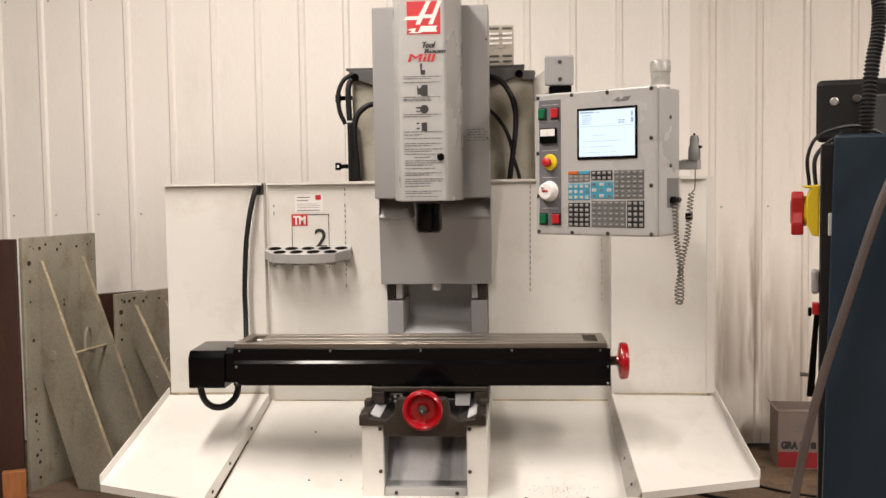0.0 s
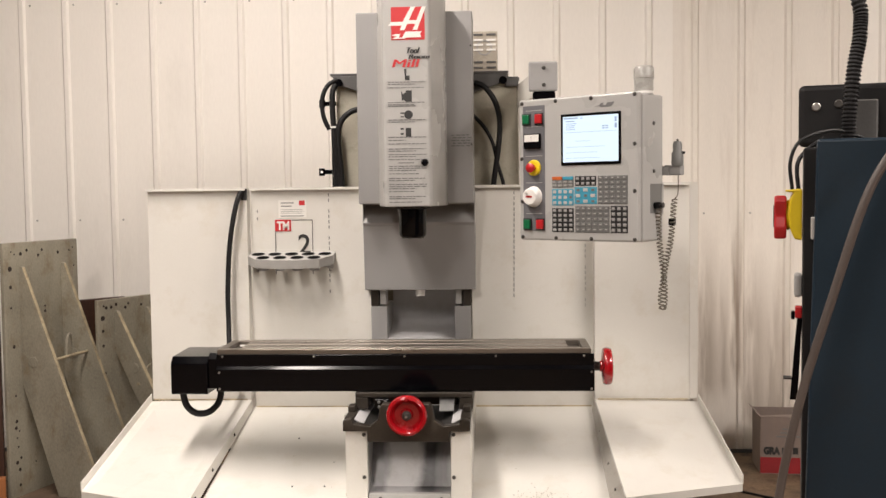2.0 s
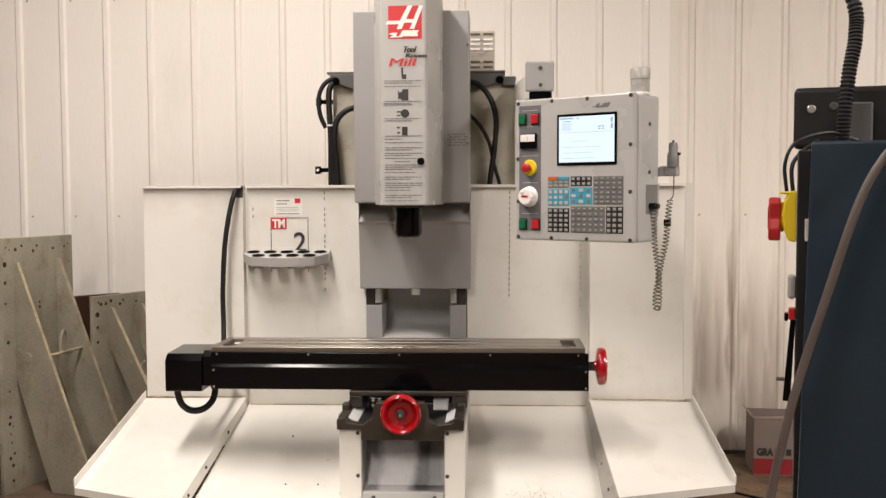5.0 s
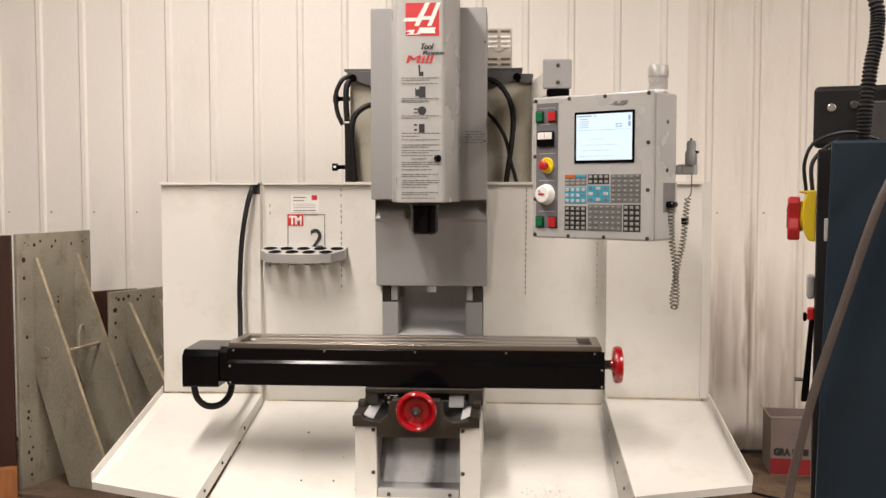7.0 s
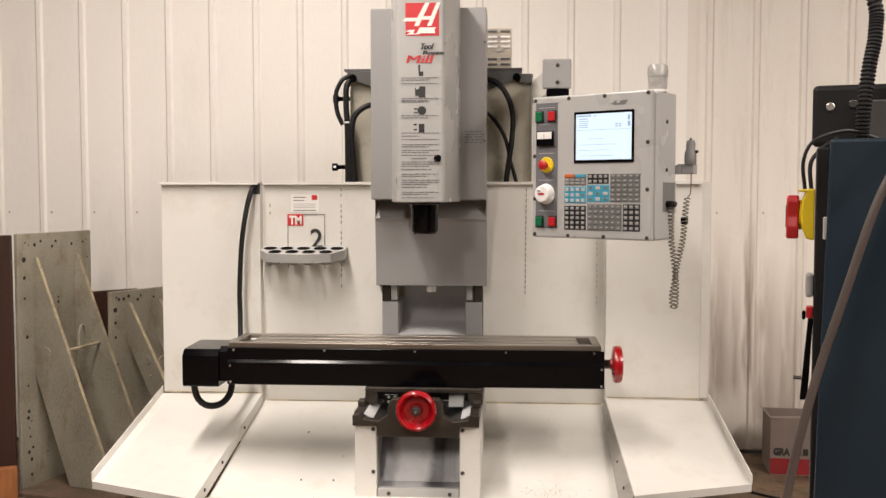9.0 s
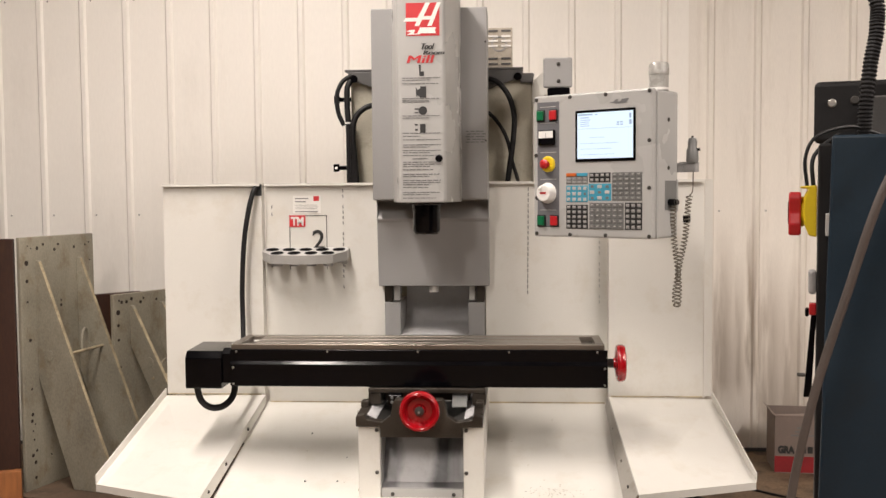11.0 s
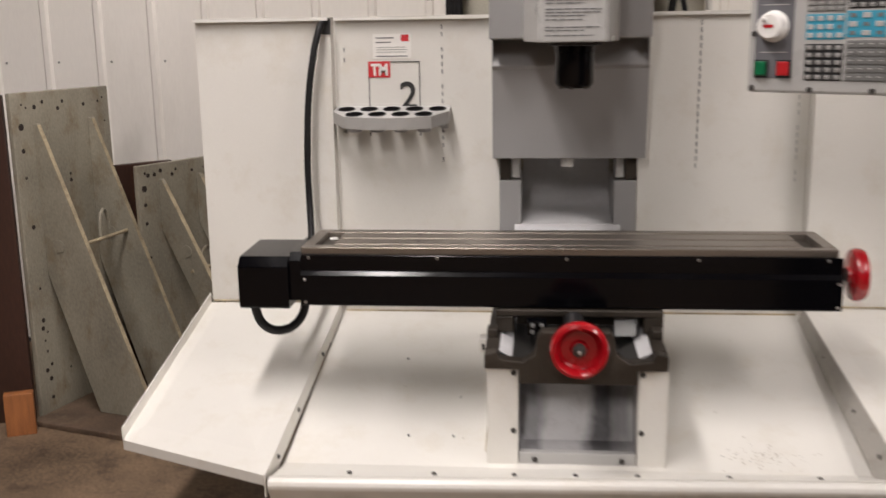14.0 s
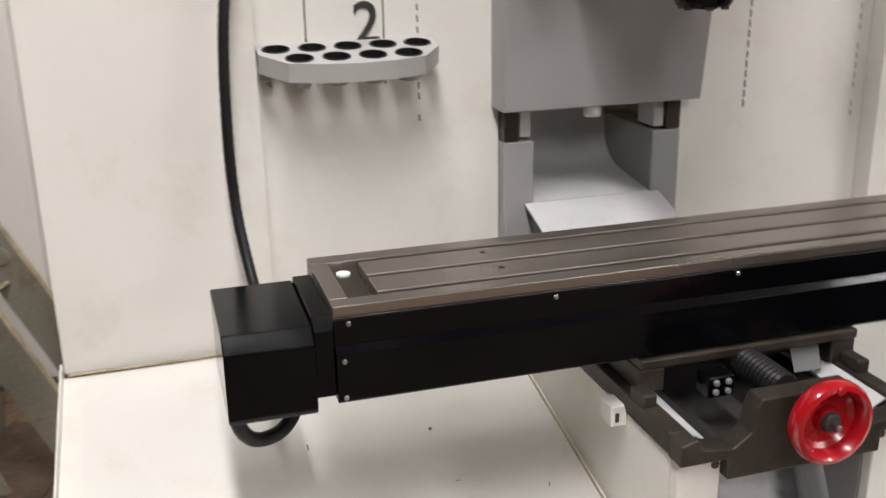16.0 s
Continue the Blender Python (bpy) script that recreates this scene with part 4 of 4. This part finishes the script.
jog = part("jog_dial", lathe([(0, 0.030), (0.028, 0.030), (0.032, 0.026), (0.034, 0.006), (0.038, 0.004), (0.039, 0), (0, 0)], 36, pose(0.062, -0.0016, 0.163, 90, 0, 0)), WHITE, ped, "white round jog dial", smooth=True)
part("dial_pin", rod(0.006, 0.010, pose(0.050, -0.032, 0.180, 90, 0, 0), 12, 0.002), WHITE, jog)
part("print_bar", box(0.048, 0.074, -0.0332, -0.0318, 0.160, 0.167), RED_BUTTON, jog)
part("screen_bezel", box(0.184, 0.431, -0.004, 0.001, 0.276, 0.462, 0.003), BLACK, ped)
part("screen", box(0.1945, 0.4225, -0.0052, -0.0042, 0.287, 0.452), SCREEN, ped, "bright bluish white lit screen")
scr = bpy.data.objects["screen"]
for x0, x1, z0, z1 in ((0.190, 0.250, 0.452, 0.457), (0.20, 0.236, 0.442, 0.445), (0.20, 0.242, 0.434, 0.436), (0.20, 0.238, 0.427, 0.429), (0.20, 0.236, 0.420, 0.422), (0.20, 0.238, 0.413, 0.415), (0.26, 0.27, 0.452, 0.455), (0.40, 0.408, 0.435, 0.452), (0.400, 0.409, 0.413, 0.430),
                       (0.350, 0.360, 0.420, 0.424), (0.350, 0.360, 0.412, 0.416), (0.364, 0.374, 0.420, 0.424), (0.364, 0.374, 0.412, 0.416), (0.192, 0.41, 0.403, 0.404), (0.24, 0.30, 0.371, 0.372), (0.2, 0.36, 0.350, 0.351), (0.2, 0.33, 0.330, 0.331), (0.2, 0.34, 0.310, 0.311)):
    part("screen_bar", box(x0 + 0.008, x1 + 0.008, -0.0058, -0.0053, z0 - 0.009, z1 - 0.009), SCREEN_INK, scr)
for pts in ([(0.325, 0.484), (0.342, 0.486), (0.352, 0.494), (0.362, 0.494), (0.358, 0.486), (0.37, 0.486), (0.376, 0.494), (0.404, 0.496), (0.402, 0.491), (0.392, 0.480), (0.35, 0.479), (0.346, 0.482)],):
    part("emblem_shape", prism(pts, "y", -0.0012, 0.0004), GREY_INK, ped)
# keypad blocks: x0, x1, z0, z1, columns, rows, panel, key
for x0, x1, z0, z1, nc, nr, panel, key in (
        (0.144, 0.236, 0.196, 0.236, 4, 3, GREY_KEY, MID_KEY), (0.243, 0.330, 0.201, 0.236, 4, 2, DARK_KEY, MID_KEY), (0.337, 0.457, 0.135, 0.236, 5, 6, GREY_KEY, GREY_KEY),
        (0.144, 0.236, 0.130, 0.190, 4, 3, BLUE_KEY, PALE_KEY), (0.240, 0.333, 0.135, 0.196, 3, 3, BLUE_KEY, PALE_KEY),
        (0.144, 0.236, 0.032, 0.120, 4, 5, DARK_KEY, MID_KEY), (0.243, 0.384, 0.032, 0.128, 6, 5, GREY_KEY, GREY_KEY), (0.389, 0.457, 0.032, 0.128, 3, 5, DARK_KEY, MID_KEY)):
    pad = part("keypad", box(x0, x1, -0.0012, 0.0006, z0, z1, 0.0005), panel, ped)
    cw, ch = (x1 - x0) / nc, (z1 - z0) / nr
    ks = 0.30 if panel is BLUE_KEY else (0.31 if panel is DARK_KEY else 0.39)
    km = box(-cw * ks, cw * ks, -0.004, -0.0013, -ch * ks, ch * ks, 0.001, 1)
    first = None
    for i in range(nc):
        for j in range(nr):
            at_ = pose(x0 + (i + 0.5) * cw, 0, z0 + (j + 0.5) * ch)
            if panel is BLUE_KEY and ((nc == 3 and (i + j) % 2 == 0) or (nc == 4 and i == 3 and j == 1)):
                part("dark_key", box(-cw * 0.2, cw * 0.2, -0.003, -0.0013, -ch * 0.22, ch * 0.22), GREY_KEY, pad).matrix_basis = at_
                continue
            if first is None:
                first = part("key", km, key, pad)
                first.matrix_basis = at_
            else:
                share("key", first.data, pad, at_)
    for i in range(nc if panel is not BLUE_KEY else 0):
        for j in range(nr):
            part("key_print", box(x0 + (i + 0.3) * cw, x0 + (i + 0.7) * cw, -0.0046, -0.0040, z0 + (j + 0.52) * ch, z0 + (j + 0.66) * ch), PALE_KEY if key in (GREY_KEY, MID_KEY) else DARK_KEY, pad)
part("reset_key", box(0.146, 0.188, -0.005, -0.0013, 0.224, 0.236, 0.001), ORANGE_KEY, ped)
part("blue_key", box(0.192, 0.235, -0.005, -0.0013, 0.224, 0.236, 0.001), BLUE_KEY, ped)
beacon = part("beacon", lathe([(0, 0.0), (0.034, 0.0), (0.034, 0.056), (0.036, 0.058), (0.036, 0.092), (0.030, 0.100), (0, 0.101)], 32, pose(0.464, 0.105, PH - 0.004)), AMBER, ped, "frosted grey stack beacon", smooth=True)
part("beacon_band", lathe([(0.0345, 0.004), (0.0345, 0.012), (0.0335, 0.012)], 32, pose(0.464, 0.105, PH - 0.004)), WHITE, beacon, smooth=True)
part("side_port", box(PW - 0.001, PW + 0.001, 0.085, 0.172, 0.10, 0.205), GREY_KEY, ped)
part("port_frame", box(PW, PW + 0.004, 0.170, 0.180, 0.095, 0.21, 0.001), LIGHT_GREY, ped)
part("port_connector", rod(0.012, 0.025, pose(PW, 0.115, 0.128, 0, 90, 0), 14, 0.002), BLACK, ped)
part("arm_plug", rod(0.01, 0.03, pose(PW, 0.13, 0.128, 0, 90, 0), 14, 0.002), DARK_BOLT, ped)
holder = part("handle_holder", box(PW, PW + 0.066, 0.190, 0.220, 0.235, 0.272, 0.004), GREY, ped)
part("holder_plate", box(PW - 0.03, PW + 0.02, 0.185, 0.191, 0.235, 0.268, 0.002), GREY, ped)
wand = part("remote_handle", lathe([(0, 0.0), (0.020, 0.0), (0.022, 0.01), (0.021, 0.045), (0.016, 0.055), (0.017, 0.075), (0.013, 0.088), (0, 0.09)], 20, pose(PW + 0.048, 0.200, 0.268)), GREY_KEY, ped, "grey remote jog handle in its holder", smooth=True)
part("wand_button", rod(0.005, 0.01, pose(PW + 0.066, 0.200, 0.315, 0, 90, 0), 10), BLACK, wand)
part("wand_tip", rod(0.004, 0.008, pose(PW + 0.048, 0.200, 0.356), 10), BLACK, wand)
# coiled cord, hanging in a loop below the port
spine = smooth_path([(PW + 0.052, 0.200, 0.24), (PW + 0.050, 0.200, 0.17), (PW + 0.042, 0.190, 0.145), (PW + 0.038, 0.185, 0.09), (PW + 0.030, 0.183, 0.0), (PW + 0.012, 0.183, -0.08), (PW + 0.002, 0.180, -0.15), (PW - 0.002, 0.170, -0.21), (PW + 0.006, 0.165, -0.246), (PW + 0.018, 0.157, -0.226),
                     (PW + 0.021, 0.153, -0.16), (PW + 0.014, 0.151, -0.08), (PW + 0.002, 0.147, 0.01), (PW + 0.006, 0.135, 0.08), (PW + 0.014, 0.125, 0.128)], 90)
coil, length = [], 0.0
for i, p in enumerate(spine):
    d = (spine[min(i + 1, len(spine) - 1)] - spine[max(i - 1, 0)]).normalized()
    step = (spine[i] - spine[i - 1]).length if i else 0
    length += step
    a, b_ = d.cross(Vector((0, 1, 0.01))).normalized(), None
    b_ = d.cross(a)
    r = 0.0095 if 0.09 < length else 0.0
    ang = 2 * math.pi * length / 0.0135
    coil.append(p + r * (math.cos(ang) * a + math.sin(ang) * b_))
part("coiled_cord", tube(coil, 0.0024, 6), CORD, ped, "brown coiled cord hanging in a loop", smooth=True)
part("cord_clip", box(PW + 0.024, PW + 0.044, 0.175, 0.20, 0.055, 0.08, 0.003), BLACK, ped)

# ---- steel angle brackets against the wall ----
def bracket(at_, width, high, deep, rib_top, rib_low, foot_in, foot_out, ribs, boss, label):
    """An angle plate: upright plate along local y, ribs and foot reach out along local x."""
    th = thing("angle_bracket", at_, label, "steel bracket", "angle brackets")
    part("back_plate", box(-0.022, 0.0, 0, width, 0, high, 0.004), PUTTY, th)
    part("foot_plate", box(0.001, deep, -0.06, width + 0.04, 0, 0.022 if high > 1.1 else 0.015, 0.004), RUSTY, th)
    for k, y in enumerate((ribs[0] * width, ribs[1] * width)):
        r = part("rib", prism([(0.001, rib_top), (0.018, rib_top), (foot_out, 0.023), (foot_in, 0.023), (0.001, rib_low)], "y", y - 0.009, y + 0.009, 0.002), PUTTY, th)
        part("worn_edge", prism([(0.0185, rib_top - 0.004), (0.0205, rib_top - 0.004), (foot_out + 0.0025, 0.026), (foot_out + 0.0005, 0.026)], "y", y - 0.0092, y + 0.0092), WORN_EDGE, r)
        part("boss", rod(0.026, 0.004, pose(boss[0], y - 0.009, boss[1], 90, 0, 0), 20, 0.001), PUTTY, r, smooth=True)
    yb = 0.55 * width
    hk = part("lifting_hook", tube(smooth_path([(0.150, yb - 0.05, 0.548 * high), (0.150, yb - 0.045, 0.60 * high), (0.140, yb - 0.02, 0.625 * high), (0.120, yb + 0.02, 0.625 * high), (0.112, yb + 0.04, 0.60 * high), (0.112, yb + 0.045, 0.56 * high)]), 0.006, 8), PUTTY, th, "bent steel rod hook", smooth=True)
    part("cross_bar", tube([Vector((0.17, 0.25 * width, 0.545 * high)), Vector((0.15, 0.79 * width, 0.548 * high))], 0.0075, 8), WORN_EDGE, th)
    rr = random.Random(int(high * 100))
    hole = lathe([(0, 0.001), (0.011, 0.001), (0.0135, 0), (0, 0)], 12)
    hole_ob = part("bolt_hole", hole, RUST, th)
    hole_ob.matrix_basis = pose(0.0, 0.08 * width, 0.9 * high, 0, 90, 0)
    spots = [(0.1, 0.965), (0.3, 0.968), (0.5, 0.965), (0.93, 0.965), (0.94, 0.89), (0.08, 0.83), (0.08, 0.75), (0.52, 0.74), (0.52, 0.72), (0.10, 0.60), (0.10, 0.41), (0.10, 0.31), (0.11, 0.21), (0.12, 0.12), (0.12, 0.06), (0.33, 0.13), (0.09, 0.285), (0.13, 0.27), (0.10, 0.245), (0.14, 0.165), (0.09, 0.15), (0.14, 0.955), (0.22, 0.955), (0.45, 0.945), (0.72, 0.95), (0.88, 0.955)]
    for u, v in spots:
        k = rr.uniform(0.3, 0.72)
        share("bolt_hole", hole_ob.data, th, pose(0.0, u * width, v * high, 0, 90, 0) @ Matrix.Diagonal((k, k, 1, 1)))
    return th


bracket(pose(-2.040, 4.85, 0, 0, 0, -16.3), 0.53, 1.275, 0.56, 1.155, 0.57, 0.195, 0.465, (0.21, 0.77), (0.07, 0.685), "tall worn grey-green steel angle bracket standing by the wall")
bracket(pose(-1.720, 5.185, 0, 0, 0, -28), 0.405, 0.960, 0.62, 0.895, 0.68, 0.42, 0.58, (0.29, 0.80), (0.145, 0.605), "shorter worn grey-green steel angle bracket by the wall")

for at_, w_, h_, lab in ((pose(-2.98, 4.66, 0, 0, 0, 11), 0.93, 1.27, "dark brown scratched steel board standing on edge"), (pose(-1.835, 5.245, 0, 0, 0, 46), 0.25, 0.957, "low dark brown board behind the bracket")):
    th = thing("brown_board", at_, lab, "board", "brown boards")
    part("board", box(0, w_, 0, 0.03, 0, h_, 0.004), BROWN, th)
    rr = random.Random(7)
    sp = screw_mesh(0.004, 0.002)
    sp.materials.append(BOLT)
    for k in range(9):
        share("rivet", sp, th, pose(rr.uniform(0.05, w_ - 0.05), 0.0, rr.uniform(0.2, h_ - 0.04), 90, 0, 0))

block = thing("wood_block", pose(-2.095, 4.675, 0, 0, 0, 24), "short orange pine timber block standing on the floor", "wood block")
part("timber", box(0, 0.105, 0, 0.045, 0, 0.165, 0.003), WOOD, block)

# ---- cardboard box by the wall ----
carton = thing("cardboard_box", pose(1.712, 5.42, 0, 0, 0, -5), "open white paper carton with a red band, painted in shade", "box")
cw, cd, chh = 0.34, 0.26, 0.30
for dims in ((0, cw, 0, 0.004, 0, chh), (0, cw, cd - 0.004, cd, 0, chh), (0, 0.004, 0.0045, cd - 0.0045, 0, chh), (cw - 0.004, cw, 0.0045, cd - 0.0045, 0, chh), (0.0045, cw - 0.0045, 0.0045, cd - 0.0045, 0, 0.004)):
    part("carton_side", box(*dims), CARD, carton)
part("red_band", box(-0.001, cw + 0.001, -0.0012, -0.0002, 0.004, 0.088), SHADED_RED, carton)
part("flap", slab([(0.0, 0.0, chh), (cw, 0.0, chh), (cw, 0.02, chh + 0.02), (0, 0.015, chh + 0.006)], 0.003), CARD, carton)
part("flap", slab([(0.0, cd, chh), (0.0, 0.0, chh), (-0.012, 0.02, chh + 0.008), (-0.02, cd, chh + 0.02)], 0.003), CARD, carton)
lettering("lettering", "GRA", 0.050, pose(0.016, -0.0014, 0.106, 90, 0, 0), INK, carton, width=0.085, bold=0.0034)
for x0, x1 in ((0.108, 0.118), (0.126, 0.156), (0.164, 0.19)):
    part("print_bar", box(x0, x1, -0.0014, -0.0003, 0.106, 0.141), INK, carton)
for x0, x1, z in ((0.11, 0.17, 0.235), (0.10, 0.18, 0.215), (0.08, 0.2, 0.195)):
    part("print_bar", box(x0, x1, -0.0012, -0.0003, z, z + 0.007), GREY_KEY, carton)

# ---- electrical cabinet ----
cab = thing("electrical_cabinet", pose(0.980, 2.20, 0, 0, 0, -15.0), "dark blue steel electrical cabinet with a red and yellow switch", "cabinet")
# unseen right-hand length and depth added so the cabinet shades the wall and carton
part("cabinet_body", box(0.004, 2.30, 0.022, 0.75, 0.06, 1.585, 0.006), BLACK, cab)
part("side_frame", box(-0.024, 0.003, 0.030, 0.085, 0.06, 1.575, 0.004), RUBBER, cab)
part("plinth", box(0.02, 2.28, 0.04, 0.73, 0.0, 0.06, 0.004), BLACK, cab)
door = part("door", prism([(0.0, 1.59), (1.30, 1.59), (1.30, 0.08), (-0.034, 0.08)], "y", -0.006, 0.018, 0.006, seg=3), BLUE, cab)
# second door lies out of view, on the bay added to block light
part("door", box(1.305, 2.30, -0.006, 0.018, 0.08, 1.59, 0.006, 3), BLUE, cab)
part("door_edge", box(-0.010, 0.0, 0.002, 0.02, 1.39, 1.435, 0.002), PALE_KEY, door)
part("back_panel", box(-0.026, 2.2, 0.345, 0.365, 1.588, 1.730, 0.012, 3), RUBBER, cab)
bp = bpy.data.objects["back_panel"]
for x, z in ((0.012, 1.68), (0.06, 1.685), (0.13, 1.655), (0.27, 1.64)):
    part("bolt", rod(0.010, 0.006, pose(x, 0.345, z, 90, 0, 0), 12, 0.002), BOLT if x != 0.06 else DARK_BOLT, bp)
part("panel_block", box(0.09, 0.14, 0.30, 0.344, 1.585, 1.69, 0.004), DARK_GREY, bp)
part("hanging_bar", prism([(-0.034, 1.225), (-0.024, 1.225), (-0.032, 1.055), (-0.047, 1.055)], "y", 0.045, 0.062, 0.002), BLACK, cab)
part("bar_hook", rod(0.004, 0.016, pose(-0.044, 0.052, 1.10, 0, -90, 0), 8), DARK_BOLT, cab)
sw = part("isolator_switch", prism([(-0.025, 1.385), (-0.040, 1.388), (-0.049, 1.41), (-0.052, 1.44), (-0.049, 1.47), (-0.042, 1.484), (-0.058, 1.486), (-0.058, 1.490), (-0.025, 1.492)], "y", 0.06, 0.15, 0.003), YELLOW, cab, "yellow isolator switch with red knob")
part("switch_rim", rod(0.032, 0.006, pose(-0.049, 0.105, 1.437, 0, -90, 0), 20, 0.002), YELLOW, sw)
part("switch_knob", prism([(0.070, 1.388), (0.140, 1.388), (0.145, 1.41), (0.138, 1.437), (0.145, 1.465), (0.140, 1.478), (0.070, 1.478), (0.065, 1.465), (0.072, 1.437), (0.065, 1.41)], "x", -0.080, -0.0555, 0.004), RED_BUTTON, sw)
part("knob_slot", box(-0.0815, -0.0795, 0.085, 0.122, 1.412, 1.458, 0.0006), BLACK, sw)
part("socket_box", box(-0.040, -0.0245, 0.045, 0.080, 1.268, 1.318, 0.006), GREY, cab)
part("red_plug", box(-0.038, -0.0245, 0.045, 0.070, 1.225, 1.250, 0.003), RED_BUTTON, cab)
part("plug_body", box(-0.046, -0.0385, 0.046, 0.068, 1.222, 1.240, 0.003), BLACK, cab)
part("cable", tube(smooth_path([(0.10, 0.20, 1.60), (0.04, 0.16, 1.615), (-0.025, 0.12, 1.595), (-0.048, 0.11, 1.55), (-0.044, 0.105, 1.49)]), 0.004, 8), RUBBER, cab, smooth=True)
part("cable", tube(smooth_path([(0.02, 0.14, 1.60), (-0.018, 0.13, 1.57), (-0.034, 0.125, 1.54), (-0.030, 0.12, 1.48)]), 0.0045, 8), RUBBER, cab, smooth=True)

cond = thing("corrugated_conduit", None, "black corrugated plastic conduit entering the cabinet top", "conduit")
cpath = smooth_path([(1.095, 2.36, 1.58), (1.098, 2.36, 1.66), (1.11, 2.37, 1.75), (1.125, 2.38, 1.83), (1.12, 2.40, 1.92), (1.05, 2.5, 2.2), (0.98, 2.6, 2.8), (0.98, 2.6, 4.04)], 40)
part("conduit", tube(cpath, lambda i: 0.0125 + 0.0035 * (1 if i % 4 < 2 else 0), 12), RUBBER, cond)
gh = thing("grey_hose", None, "long grey rubber hose hanging past the blue cabinet to the floor", "hose")
gp = smooth_path([(1.20, 2.15, 1.66), (1.12, 2.10, 1.60), (1.044, 2.09, 1.49), (0.975, 2.09, 1.28), (0.914, 2.085, 1.08), (0.869, 2.075, 0.86), (0.848, 2.05, 0.60), (0.840, 2.02, 0.3), (0.845, 1.95, 0.06), (0.85, 1.75, 0.0085), (0.95, 1.5, 0.0085)], 10)
part("hose", tube(gp, 0.0085, 12), HOSE_GREY, gh, smooth=True)
fc = thing("floor_cable", None, "black power cable lying on the floor", "cable", "floor cables")
part("cable", tube(smooth_path([(0.8, 5.2, 0.009), (1.0, 5.08, 0.009), (1.157, 5.003, 0.009), (1.276, 4.90, 0.009), (1.505, 4.753, 0.009), (1.75, 4.62, 0.009), (2.3, 4.5, 0.009)], 10), 0.009, 8), RUBBER, fc, smooth=True)
fc2 = thing("floor_cable", None, "thin black cable lying along the wall foot", "cable", "floor cables")
part("cable", tube(smooth_path([(1.2, 5.25, 0.006), (1.456, 5.144, 0.006), (1.681, 4.964, 0.006), (2.0, 4.85, 0.006), (2.6, 4.7, 0.006)], 10), 0.006, 8), RUBBER, fc2, smooth=True)
